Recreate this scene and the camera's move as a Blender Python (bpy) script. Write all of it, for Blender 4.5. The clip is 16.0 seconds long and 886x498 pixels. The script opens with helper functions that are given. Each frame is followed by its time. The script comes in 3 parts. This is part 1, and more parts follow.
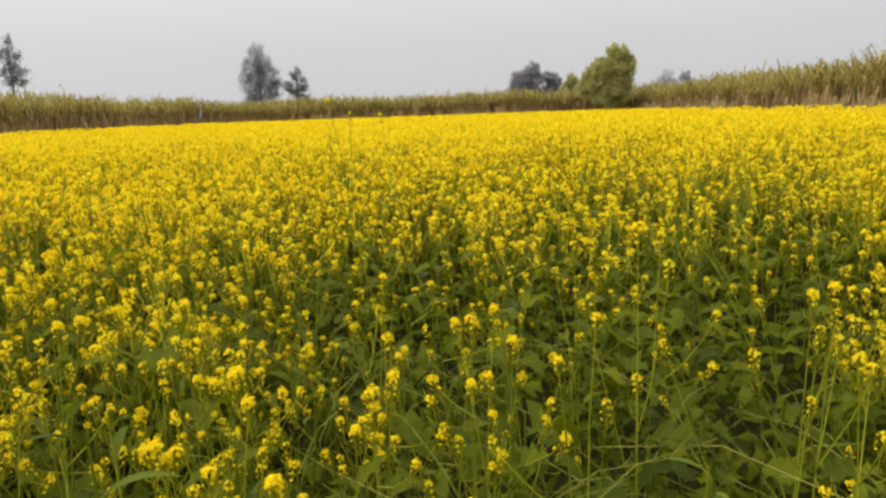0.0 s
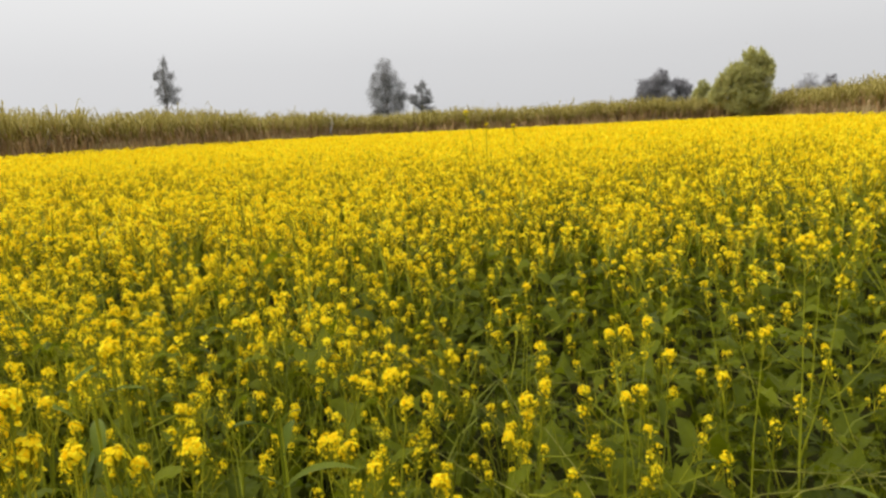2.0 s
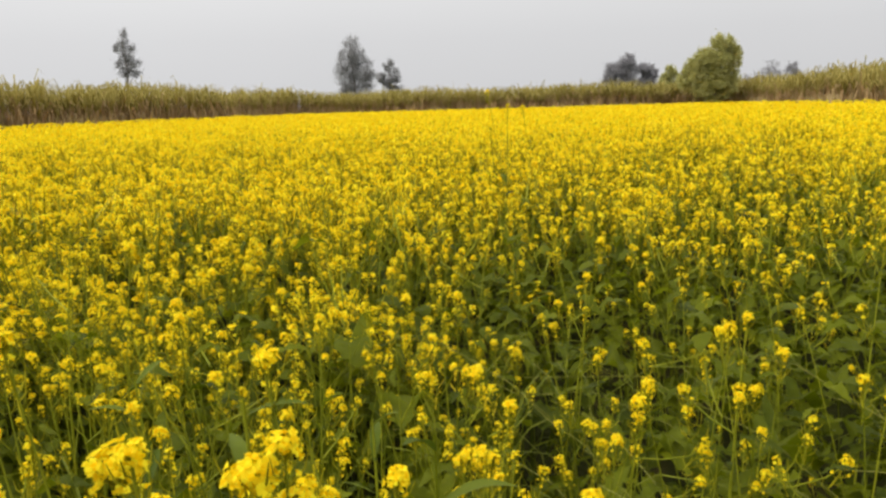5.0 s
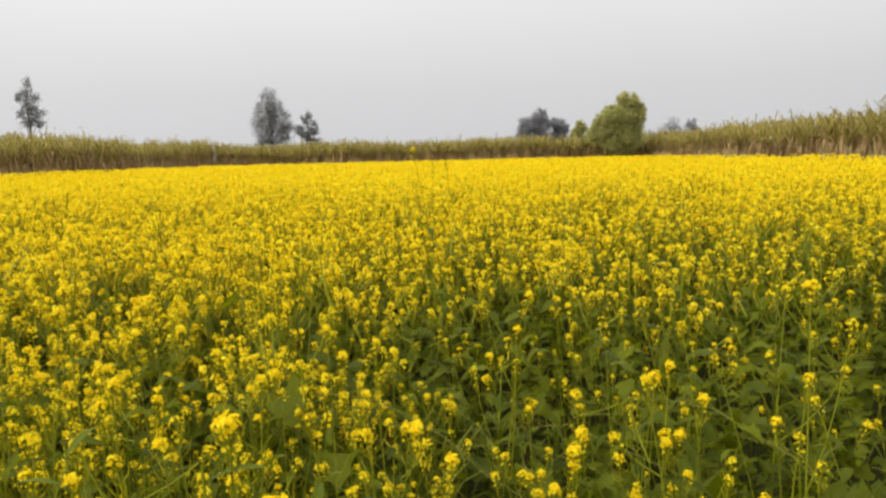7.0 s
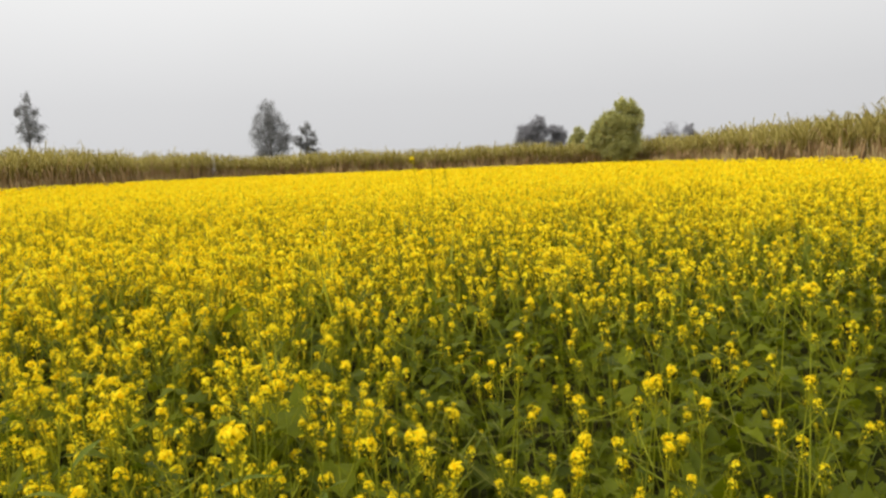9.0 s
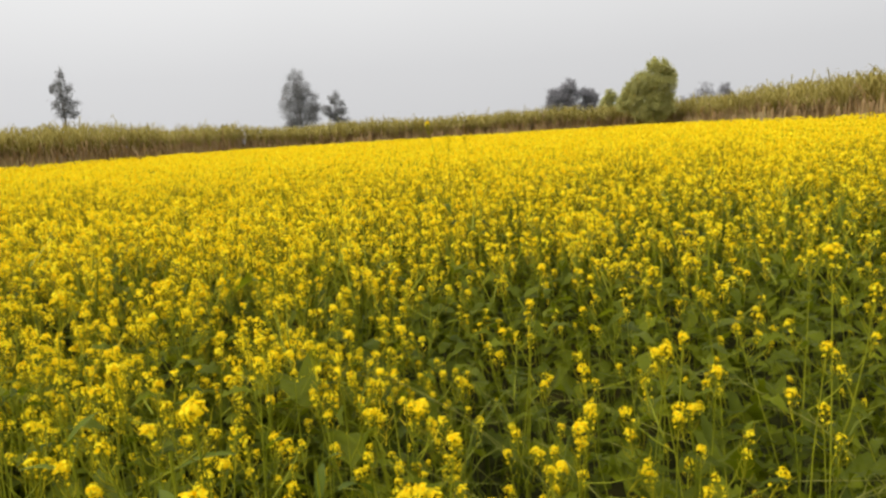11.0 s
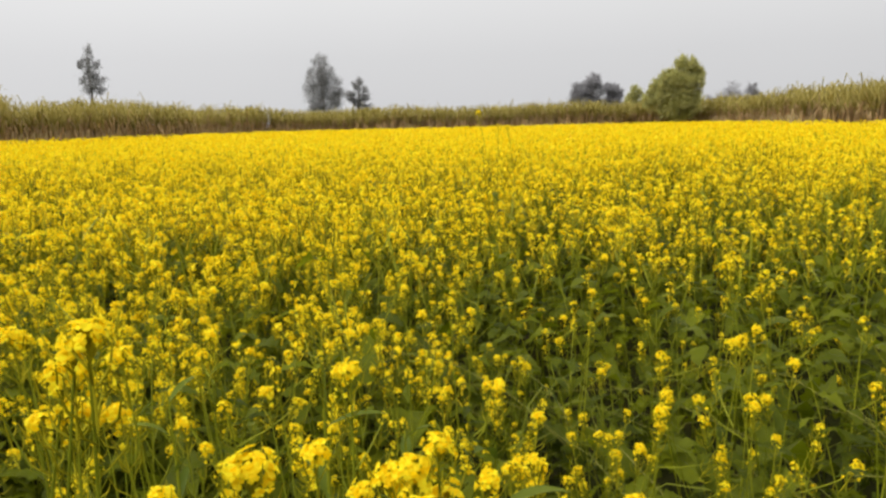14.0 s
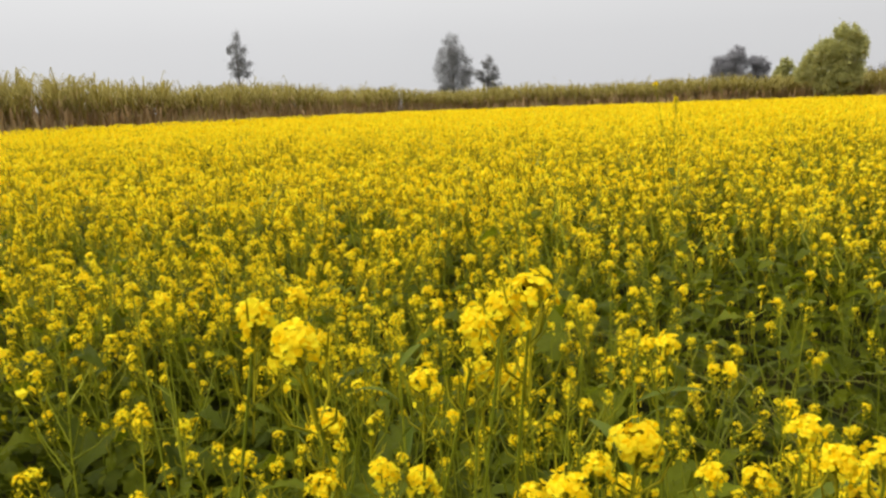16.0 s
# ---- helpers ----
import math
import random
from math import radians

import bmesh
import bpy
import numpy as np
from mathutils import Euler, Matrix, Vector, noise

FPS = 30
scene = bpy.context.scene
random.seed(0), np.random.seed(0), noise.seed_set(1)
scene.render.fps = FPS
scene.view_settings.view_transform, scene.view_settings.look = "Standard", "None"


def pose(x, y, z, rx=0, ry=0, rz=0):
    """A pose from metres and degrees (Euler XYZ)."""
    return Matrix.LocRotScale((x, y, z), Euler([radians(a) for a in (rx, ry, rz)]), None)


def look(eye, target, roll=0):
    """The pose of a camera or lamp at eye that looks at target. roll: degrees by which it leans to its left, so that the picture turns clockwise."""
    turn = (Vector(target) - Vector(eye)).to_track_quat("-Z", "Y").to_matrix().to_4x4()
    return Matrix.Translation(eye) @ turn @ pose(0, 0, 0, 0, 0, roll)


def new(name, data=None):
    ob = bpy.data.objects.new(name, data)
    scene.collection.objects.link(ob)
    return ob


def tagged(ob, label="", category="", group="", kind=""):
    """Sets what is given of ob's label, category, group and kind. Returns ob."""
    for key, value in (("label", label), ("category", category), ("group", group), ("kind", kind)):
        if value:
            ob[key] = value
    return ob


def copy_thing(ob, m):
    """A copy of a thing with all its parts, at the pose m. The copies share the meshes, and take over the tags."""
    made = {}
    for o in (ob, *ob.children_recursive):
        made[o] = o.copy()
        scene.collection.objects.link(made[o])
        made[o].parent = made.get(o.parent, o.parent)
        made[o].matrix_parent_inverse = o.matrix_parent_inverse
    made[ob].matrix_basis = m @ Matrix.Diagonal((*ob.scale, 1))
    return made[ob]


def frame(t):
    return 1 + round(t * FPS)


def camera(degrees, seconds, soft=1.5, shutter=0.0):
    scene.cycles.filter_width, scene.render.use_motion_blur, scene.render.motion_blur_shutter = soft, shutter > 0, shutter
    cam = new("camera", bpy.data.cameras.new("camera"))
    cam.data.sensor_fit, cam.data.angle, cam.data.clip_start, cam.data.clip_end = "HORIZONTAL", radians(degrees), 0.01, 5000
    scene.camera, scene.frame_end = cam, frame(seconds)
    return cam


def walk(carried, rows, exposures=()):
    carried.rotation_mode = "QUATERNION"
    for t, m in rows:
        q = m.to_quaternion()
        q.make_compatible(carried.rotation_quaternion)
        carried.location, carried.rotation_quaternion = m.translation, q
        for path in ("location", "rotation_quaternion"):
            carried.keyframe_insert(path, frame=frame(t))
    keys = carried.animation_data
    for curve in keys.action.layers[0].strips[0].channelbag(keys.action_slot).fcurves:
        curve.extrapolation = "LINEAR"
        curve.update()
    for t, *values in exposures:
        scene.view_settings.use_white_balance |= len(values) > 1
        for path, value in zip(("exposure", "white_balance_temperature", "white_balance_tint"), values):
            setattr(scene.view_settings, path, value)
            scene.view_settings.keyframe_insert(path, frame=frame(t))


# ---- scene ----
cam = camera(64.0, 16.0, soft=2.6)
PATH = [
    (0, (-0.004, 0.107, 1.575), (-0.014, 2.071, 1.195), -2.0),
    (0.5, (-0.035, 0.104, 1.569), (-0.181, 2.063, 1.196), -1.5),
    (1, (-0.05, 0.095, 1.567), (-0.24, 2.048, 1.18), -1.8),
    (1.5, (-0.073, 0.088, 1.57), (-0.377, 2.028, 1.189), -1.9),
    (2, (-0.079, 0.078, 1.579), (-0.424, 2.019, 1.242), -2.8),
    (2.5, (-0.11, 0.069, 1.587), (-0.548, 1.993, 1.259), -3.0),
    (3, (-0.145, 0.092, 1.572), (-0.612, 2.004, 1.216), -3.3),
    (3.2, (-0.167, 0.116, 1.569), (-0.614, 2.025, 1.173), -4.8),
    (5.3, (-0.407, 0.149, 1.594), (-0.625, 2.099, 1.208), -1.2),
    (5.5, (-0.421, 0.139, 1.597), (-0.623, 2.095, 1.232), -1.1),
    (6, (-0.437, 0.116, 1.614), (-0.602, 2.087, 1.318), -0.8),
    (6.5, (-0.433, 0.105, 1.613), (-0.526, 2.08, 1.311), -0.8),
    (7, (-0.418, 0.098, 1.617), (-0.439, 2.081, 1.358), -1.4),
    (7.5, (-0.418, 0.081, 1.62), (-0.412, 2.067, 1.383), -1.7),
    (8, (-0.427, 0.083, 1.62), (-0.423, 2.07, 1.389), -1.4),
    (10.3, (-0.362, 0.119, 1.609), (-0.399, 2.097, 1.315), -4.5),
    (10.5, (-0.35, 0.13, 1.605), (-0.375, 2.105, 1.293), -5.0),
    (11, (-0.346, 0.147, 1.604), (-0.46, 2.118, 1.282), -3.6),
    (11.5, (-0.345, 0.164, 1.598), (-0.465, 2.136, 1.286), -1.0),
    (12, (-0.39, 0.16, 1.604), (-0.529, 2.134, 1.313), -0.8),
    (12.5, (-0.473, 0.12, 1.608), (-0.741, 2.074, 1.278), -2.5),
    (13, (-0.499, 0.103, 1.601), (-0.719, 2.057, 1.236), -1.8),
    (13.5, (-0.496, 0.1, 1.601), (-0.663, 2.06, 1.241), -1.9),
    (14, (-0.501, 0.087, 1.603), (-0.661, 2.05, 1.255), -1.4),
    (14.5, (-0.534, 0.063, 1.585), (-0.726, 2.018, 1.207), -0.1),
    (15, (-0.587, 0.028, 1.577), (-0.906, 1.958, 1.163), -0.5),
    (15.5, (-0.642, 0.037, 1.579), (-1.053, 1.956, 1.196), 0.2),
    (16, (-0.73, 0.09, 1.584), (-1.236, 1.984, 1.191), -2.1),
]

walk(cam, [(t, look(eye, target, roll)) for t, eye, target, roll in PATH],
     exposures=[(0, 0.03), (1.5, 0.08), (16, 0.08)])

# ---- sky, sun, exposure ----
scene.view_settings.exposure = 0.0
SUN_UP, SUN_ROUND = radians(42), radians(-115)  # a hazy winter sun, from the left and a little behind
world = bpy.data.worlds.new("hazy_sky")
world.use_nodes = True
scene.world = world
wn, wl = world.node_tree.nodes, world.node_tree.links
wn.clear()
sky = wn.new("ShaderNodeTexSky")
sky.sky_type, sky.sun_disc = "NISHITA", False
sky.sun_elevation, sky.sun_rotation = SUN_UP, SUN_ROUND
sky.air_density, sky.dust_density, sky.ozone_density = 1.0, 6.0, 0.5
grey_sky = wn.new("ShaderNodeHueSaturation")
grey_sky.inputs["Saturation"].default_value = 0.12
grey_sky.inputs["Value"].default_value = 0.05
wl.new(sky.outputs["Color"], grey_sky.inputs["Color"])
# the overcast dome: greyer at the horizon, brighter overhead, with faint broad cloud
coord = wn.new("ShaderNodeTexCoord")
split = wn.new("ShaderNodeSeparateXYZ")
wl.new(coord.outputs["Generated"], split.inputs[0])
dome = wn.new("ShaderNodeValToRGB")
wl.new(split.outputs["Z"], dome.inputs[0])
dome.color_ramp.elements[0].position, dome.color_ramp.elements[0].color = 0.0, (0.66, 0.66, 0.672, 1)
dome.color_ramp.elements[1].position, dome.color_ramp.elements[1].color = 1.0, (1.9, 1.9, 1.9, 1)
for where, value in ((0.09, (0.71, 0.71, 0.72, 1)), (0.22, (0.87, 0.87, 0.87, 1)), (0.45, (1.35, 1.35, 1.35, 1))):
    dome.color_ramp.elements.new(where).color = value
cloud = wn.new("ShaderNodeTexNoise")
cloud.inputs["Scale"].default_value, cloud.inputs["Detail"].default_value = 2.2, 3.0
wl.new(coord.outputs["Generated"], cloud.inputs["Vector"])
cloud_range = wn.new("ShaderNodeMapRange")
cloud_range.inputs["To Min"].default_value, cloud_range.inputs["To Max"].default_value = 0.96, 1.04
wl.new(cloud.outputs["Fac"], cloud_range.inputs["Value"])
clouded = wn.new("ShaderNodeVectorMath")
clouded.operation = "SCALE"
wl.new(dome.outputs["Color"], clouded.inputs[0])
sunward = wn.new("ShaderNodeMath")
sunward.operation = "MULTIPLY_ADD"
sunward.inputs[1].default_value = -0.07
wl.new(split.outputs["X"], sunward.inputs[0])
wl.new(cloud_range.outputs[0], sunward.inputs[2])
wl.new(sunward.outputs[0], clouded.inputs["Scale"])
mixed = wn.new("ShaderNodeMix")
mixed.data_type = "RGBA"
mixed.inputs["Factor"].default_value = 0.9
wl.new(grey_sky.outputs["Color"], mixed.inputs["A"])
wl.new(clouded.outputs[0], mixed.inputs["B"])
back = wn.new("ShaderNodeBackground")
back.inputs["Strength"].default_value = 1.0
wl.new(mixed.outputs["Result"], back.inputs["Color"])
wl.new(back.outputs[0], wn.new("ShaderNodeOutputWorld").inputs["Surface"])

sun_data = bpy.data.lights.new("sun", "SUN")
sun_data.energy, sun_data.angle, sun_data.color = 1.95, radians(16), (1.0, 0.94, 0.84)
sun = new("sun", sun_data)
sun.matrix_basis = look((math.sin(SUN_ROUND) * 60, math.cos(SUN_ROUND) * 60, 54), (0, 0, 0))


# ---- materials ----
def foliage(name, dark, light, through_part=0.25, rough=0.5, scale=25.0, spread=0.5, bump=0.2, relief=60.0, gloss=0.15):
    """A thin, slightly translucent surface: two tones, grained, each piece a shade of its own."""
    m = bpy.data.materials.new(name)
    m.use_nodes = True
    n, k = m.node_tree.nodes, m.node_tree.links
    n.clear()
    geo, info, co = n.new("ShaderNodeNewGeometry"), n.new("ShaderNodeObjectInfo"), n.new("ShaderNodeTexCoord")
    noi = n.new("ShaderNodeTexNoise")
    noi.inputs["Scale"].default_value, noi.inputs["Detail"].default_value = scale, 4.0
    k.new(co.outputs["Object"], noi.inputs["Vector"])
    rnd = n.new("ShaderNodeMath")
    rnd.operation = "ADD"
    k.new(geo.outputs["Random Per Island"], rnd.inputs[0])
    k.new(info.outputs["Random"], rnd.inputs[1])
    frac = n.new("ShaderNodeMath")
    frac.operation = "FRACT"
    k.new(rnd.outputs[0], frac.inputs[0])
    blend = n.new("ShaderNodeMix")
    blend.inputs["Factor"].default_value = spread
    k.new(noi.outputs["Fac"], blend.inputs["A"])
    k.new(frac.outputs[0], blend.inputs["B"])
    ramp = n.new("ShaderNodeValToRGB")
    ramp.color_ramp.elements[0].position, ramp.color_ramp.elements[0].color = 0.2, (*dark, 1)
    ramp.color_ramp.elements[1].position, ramp.color_ramp.elements[1].color = 0.8, (*light, 1)
    k.new(blend.outputs["Result"], ramp.inputs[0])
    fine = n.new("ShaderNodeTexNoise")
    fine.inputs["Scale"].default_value = relief
    k.new(co.outputs["Object"], fine.inputs["Vector"])
    bmp = n.new("ShaderNodeBump")
    bmp.inputs["Strength"].default_value, bmp.inputs["Distance"].default_value = bump, 0.01
    k.new(fine.outputs["Fac"], bmp.inputs["Height"])
    p = n.new("ShaderNodeBsdfPrincipled")
    p.inputs["Roughness"].default_value = rough
    p.inputs["Specular IOR Level"].default_value = gloss
    k.new(ramp.outputs[0], p.inputs["Base Color"])
    k.new(bmp.outputs[0], p.inputs["Normal"])
    tr = n.new("ShaderNodeBsdfTranslucent")
    k.new(ramp.outputs[0], tr.inputs["Color"])
    mx = n.new("ShaderNodeMixShader")
    mx.inputs[0].default_value = through_part
    k.new(p.outputs[0], mx.inputs[1])
    k.new(tr.outputs[0], mx.inputs[2])
    k.new(mx.outputs[0], n.new("ShaderNodeOutputMaterial").inputs["Surface"])
    return m


PETAL = foliage("petal", (0.91, 0.622, 0.003), (0.97, 0.86, 0.030), 0.46, 0.6, 90, 0.7, 0.05, 300, 0.05)
BUD = foliage("bud", (0.34, 0.26, 0.006), (0.66, 0.50, 0.018), 0.10, 0.6, 120, 0.7, 0.1, 300, 0.05)
PEDICEL = foliage("flower_stalk", (0.23, 0.21, 0.006), (0.45, 0.40, 0.018), 0.10, 0.6, 120, 0.7, 0.1, 300, 0.05)
LEAF = foliage("mustard_leaf", (0.052, 0.070, 0.0012), (0.178, 0.203, 0.006), 0.50, 0.52, 14, 0.55, 0.6, 70, 0.14)
STEM = foliage("mustard_stem", (0.125, 0.145, 0.004), (0.285, 0.295, 0.015), 0.05, 0.55, 30, 0.6, 0.1, 90)
GRASS = foliage("grass_blade", (0.055, 0.075, 0.002), (0.16, 0.175, 0.010), 0.25, 0.55, 10, 0.7, 0.1, 60)
WEED = foliage("weed_leaf", (0.07, 0.10, 0.006), (0.17, 0.20, 0.020), 0.35, 0.5, 10, 0.5, 0.15, 50, 0.1)
LODGED = foliage("lodged_stalk", (0.12, 0.125, 0.016), (0.25, 0.245, 0.05), 0.0, 0.7, 12, 0.6, 0.1, 80, 0.05)
STRAW = foliage("dry_straw", (0.24, 0.17, 0.07), (0.52, 0.42, 0.22), 0.15, 0.8, 8, 0.7, 0.2, 40, 0.05)
CANE_GREEN = foliage("cane_leaf_green", (0.19, 0.155, 0.032), (0.45, 0.375, 0.115), 0.35, 0.7, 0.6, 0.35, 0.1, 20, 0.04)
CANE_DRY = foliage("cane_leaf_dry", (0.27, 0.170, 0.075), (0.52, 0.365, 0.190), 0.25, 0.85, 0.6, 0.4, 0.2, 20, 0.04)
CANE_STALK = foliage("cane_stalk", (0.24, 0.17, 0.11), (0.55, 0.45, 0.30), 0.0, 0.6, 2, 0.7, 0.1, 20, 0.1)
# yellow-green willow leaf, lightened past its own tone to paint in haze
WILLOW_HAZED = foliage("willow_leaf", (0.35, 0.345, 0.11), (0.56, 0.535, 0.22), 0.48, 0.6, 0.5, 0.5, 0.1, 10, 0.04)
# grey-green leaves with distance haze painted in, so paler than real foliage
GUM_HAZED = foliage("grey_green_leaf", (0.25, 0.25, 0.245), (0.42, 0.415, 0.41), 0.60, 0.7, 0.3, 0.6, 0.1, 10, 0.04)
# the farthest foliage: mauve-grey haze painted as the leaf colour
HAZE_GREY = foliage("dull_leaf", (0.29, 0.285, 0.295), (0.45, 0.44, 0.455), 0.60, 0.7, 0.2, 0.5, 0.1, 10, 0.04)
BARK = foliage("bark", (0.10, 0.085, 0.07), (0.26, 0.23, 0.20), 0.0, 0.9, 3, 0.3, 0.6, 12)


def soil_material():
    m = bpy.data.materials.new("field_soil")
    m.use_nodes = True
    n, k = m.node_tree.nodes, m.node_tree.links
    p, co = n["Principled BSDF"], n.new("ShaderNodeTexCoord")
    big, small = n.new("ShaderNodeTexNoise"), n.new("ShaderNodeTexNoise")
    big.inputs["Scale"].default_value, small.inputs["Scale"].default_value, small.inputs["Detail"].default_value = 0.35, 9.0, 8.0
    add = n.new("ShaderNodeMix")
    add.inputs["Factor"].default_value = 0.55
    for s in (big, small):
        k.new(co.outputs["Object"], s.inputs["Vector"])
    k.new(big.outputs["Fac"], add.inputs["A"])
    k.new(small.outputs["Fac"], add.inputs["B"])
    ramp = n.new("ShaderNodeValToRGB")
    ramp.color_ramp.elements[0].position, ramp.color_ramp.elements[0].color = 0.35, (0.018, 0.014, 0.004, 1)
    ramp.color_ramp.elements[1].position, ramp.color_ramp.elements[1].color = 0.65, (0.052, 0.040, 0.013, 1)
    green = ramp.color_ramp.elements.new(0.5)
    green.color = (0.030, 0.034, 0.008, 1)
    k.new(add.outputs["Result"], ramp.inputs[0])
    k.new(ramp.outputs[0], p.inputs["Base Color"])
    bmp = n.new("ShaderNodeBump")
    bmp.inputs["Strength"].default_value, bmp.inputs["Distance"].default_value = 0.8, 0.05
    k.new(small.outputs["Fac"], bmp.inputs["Height"])
    k.new(bmp.outputs[0], p.inputs["Normal"])
    p.inputs["Roughness"].default_value, p.inputs["Specular IOR Level"].default_value = 0.95, 0.05
    return m


SOIL = soil_material()
rng = np.random.default_rng(7)


# ---- mesh helpers ----
class Build:
    """Collects quads and makes one mesh of them."""

    def __init__(self):
        self.v, self.q, self.m, self.count = [], [], [], 0

    def add(self, verts, quads, mat=0):
        verts = np.asarray(verts, float).reshape(-1, 3)
        quads = np.asarray(quads, int).reshape(-1, 4)
        self.v.append(verts)
        self.q.append(quads + self.count)
        self.m.append(np.full(len(quads), mat) if np.isscalar(mat) else np.asarray(mat))
        self.count += len(verts)

    def arrays(self):
        return np.concatenate(self.v), np.concatenate(self.q), np.concatenate(self.m)

    def mesh(self, name, materials, smooth=True):
        return quad_mesh(name, *self.arrays(), materials, smooth)


def quad_mesh(name, v, q, mi, materials, smooth=True):
    me = bpy.data.meshes.new(name)
    me.vertices.add(len(v))
    me.vertices.foreach_set("co", v.astype(np.float32).ravel())
    me.loops.add(4 * len(q))
    me.loops.foreach_set("vertex_index", q.astype(np.int32).ravel())
    me.polygons.add(len(q))
    me.polygons.foreach_set("loop_start", np.arange(0, 4 * len(q), 4, dtype=np.int32))
    me.polygons.foreach_set("material_index", mi.astype(np.int32))
    me.polygons.foreach_set("use_smooth", np.full(len(q), smooth))
    for mat in materials:
        me.materials.append(mat)
    me.update(calc_edges=True)
    return me


def part(name, mesh, parent, m=None, label=""):
    ob = new(name, mesh)
    ob.parent = parent
    if m is not None:
        ob.matrix_basis = m
    return tagged(ob, label)


def tube(b, line, radii, sides=5, mat=0):
    """A tapered tube along a line of points."""
    line = np.asarray(line, float)
    ring = []
    for i, p in enumerate(line):
        d = line[min(i + 1, len(line) - 1)] - line[max(i - 1, 0)]
        d /= np.linalg.norm(d) + 1e-9
        a = np.cross(d, (0.31, 0.95, 0.05))
        a /= np.linalg.norm(a)
        c = np.cross(d, a)
        for s in range(sides):
            w = 2 * math.pi * s / sides
            ring.append(p + radii[i] * (math.cos(w) * a + math.sin(w) * c))
    q = []
    for i in range(len(line) - 1):
        for s in range(sides):
            t = (s + 1) % sides
            q.append((i * sides + s, i * sides + t, (i + 1) * sides + t, (i + 1) * sides + s))
    b.add(ring, q, mat)


def blade(b, line, widths, side, mat=0, fold=0.0):
    """A ribbon along a line of points; fold lifts its two edges."""
    line, side = np.asarray(line, float), np.asarray(side, float)
    side = side / (np.linalg.norm(side) + 1e-9)
    v, q = [], []
    for p, w in zip(line, widths):
        v += [p - side * w + (0, 0, fold * w), p + side * w + (0, 0, fold * w)]
    for i in range(len(line) - 1):
        q.append((2 * i, 2 * i + 1, 2 * i + 3, 2 * i + 2))
    b.add(v, q, mat)


def basis(d):
    """Two unit vectors across the direction d."""
    d = np.asarray(d, float) / np.linalg.norm(d)
    a = np.cross(d, (0.2, 0.3, 0.93) if abs(d[2]) < 0.9 else (1.0, 0.1, 0.0))
    a /= np.linalg.norm(a)
    return d, a, np.cross(d, a)


# ---- the setting: one sheet of ground ----
def make_ground():
    n = 60
    e = np.sign(np.linspace(-1, 1, n)) * np.abs(np.linspace(-1, 1, n)) ** 3 * 2500
    x, y = np.meshgrid(e, e)
    z = 0.03 * np.sin(x * 0.9) * np.cos(y * 0.7) * (np.hypot(x, y) < 300)
    v = np.stack([x, y, z - 0.03], -1).reshape(-1, 3)
    i = np.arange((n - 1) * n).reshape(n - 1, n)[:, :-1].ravel()
    q = np.stack([i, i + 1, i + n + 1, i + n], 1)
    tagged(new("ground", quad_mesh("ground", v, q, np.zeros(len(q), int), [SOIL])),
           "flat brown field soil with thin green weeds", "ground", kind="structure")


make_ground()

# the field's own axes: its sides run 3.4 degrees off the view's
FA = radians(-3.39)
EU, EV = np.array((math.cos(FA), math.sin(FA))), np.array((-math.sin(FA), math.cos(FA)))
LEFT, RIGHT, BACK = -23.2, 12.4, 57.4


def smooth(a, b, x):
    t = np.clip((x - a) / (b - a), 0, 1)
    return t * t * (3 - 2 * t)


def wobble(x, y):
    return (np.sin(1.7 * x + 0.6 * y) + np.sin(0.9 * y - 1.3 * x + 2.0) + np.sin(3.1 * x - 2.3 * y + 1.0) * 0.6) / 2.6


def canopy(x, y):
    """Height of the flowering tops over the ground."""
    h = 0.97 + 0.33 * smooth(2.2, 7.5, y) + 0.16 * smooth(-0.5, -1.4, x) * (1 - smooth(3, 7, y)) + 0.05 * wobble(x, y)
    return h - 0.25 * (1 - smooth(0.55, 1.15, y))


def bloom(x, y):
    """How full of flowers the plants are: thin on the poor patch near the field's edge."""
    deep = smooth(0.0, 1.2, x)
    near = 1 - smooth(2.9 + 1.1 * deep, 5.6 + 2.1 * deep, y)
    return np.clip(1 - 0.93 * near * smooth(0.05, 0.55, x + 0.33 * y) * (1 - 0.8 * smooth(0.50, 0.62, x / (y + 0.1))) + 0.12 * wobble(2 * x, 2 * y), 0.08, 1.0)


# ---- mustard: flower heads, leaves, plants ----
def petal_flower(b, c, d, r, turn, cup):
    """Four broad rounded petals round a centre."""
    d, a, e = basis(d)
    for i in range(4):
        w = turn + i * math.pi / 2
        o, s = math.cos(w) * a + math.sin(w) * e, -math.sin(w) * a + math.cos(w) * e
        mid, tip = c + o * r * 0.60 + d * cup * r, c + o * r + d * cup * r * 0.70
        b.add([c - s * r * 0.12, c + s * r * 0.12, mid + s * r * 0.50, mid - s * r * 0.50, tip + s * r * 0.34, tip - s * r * 0.34],
              [(0, 1, 2, 3), (3, 2, 4, 5)])


def bud_shape(b, c, d, r, long, mat=0):
    d, a, e = basis(d)
    v = [c - d * long * 0.5]
    v += [c + r * (math.cos(w) * a + math.sin(w) * e) for w in (0, math.pi / 2, math.pi, 1.5 * math.pi)]
    v += [c + d * long * 0.5]
    b.add(v, [(0, 1, 5, 2), (0, 3, 5, 4), (0, 2, 5, 3), (0, 4, 5, 1)], mat)


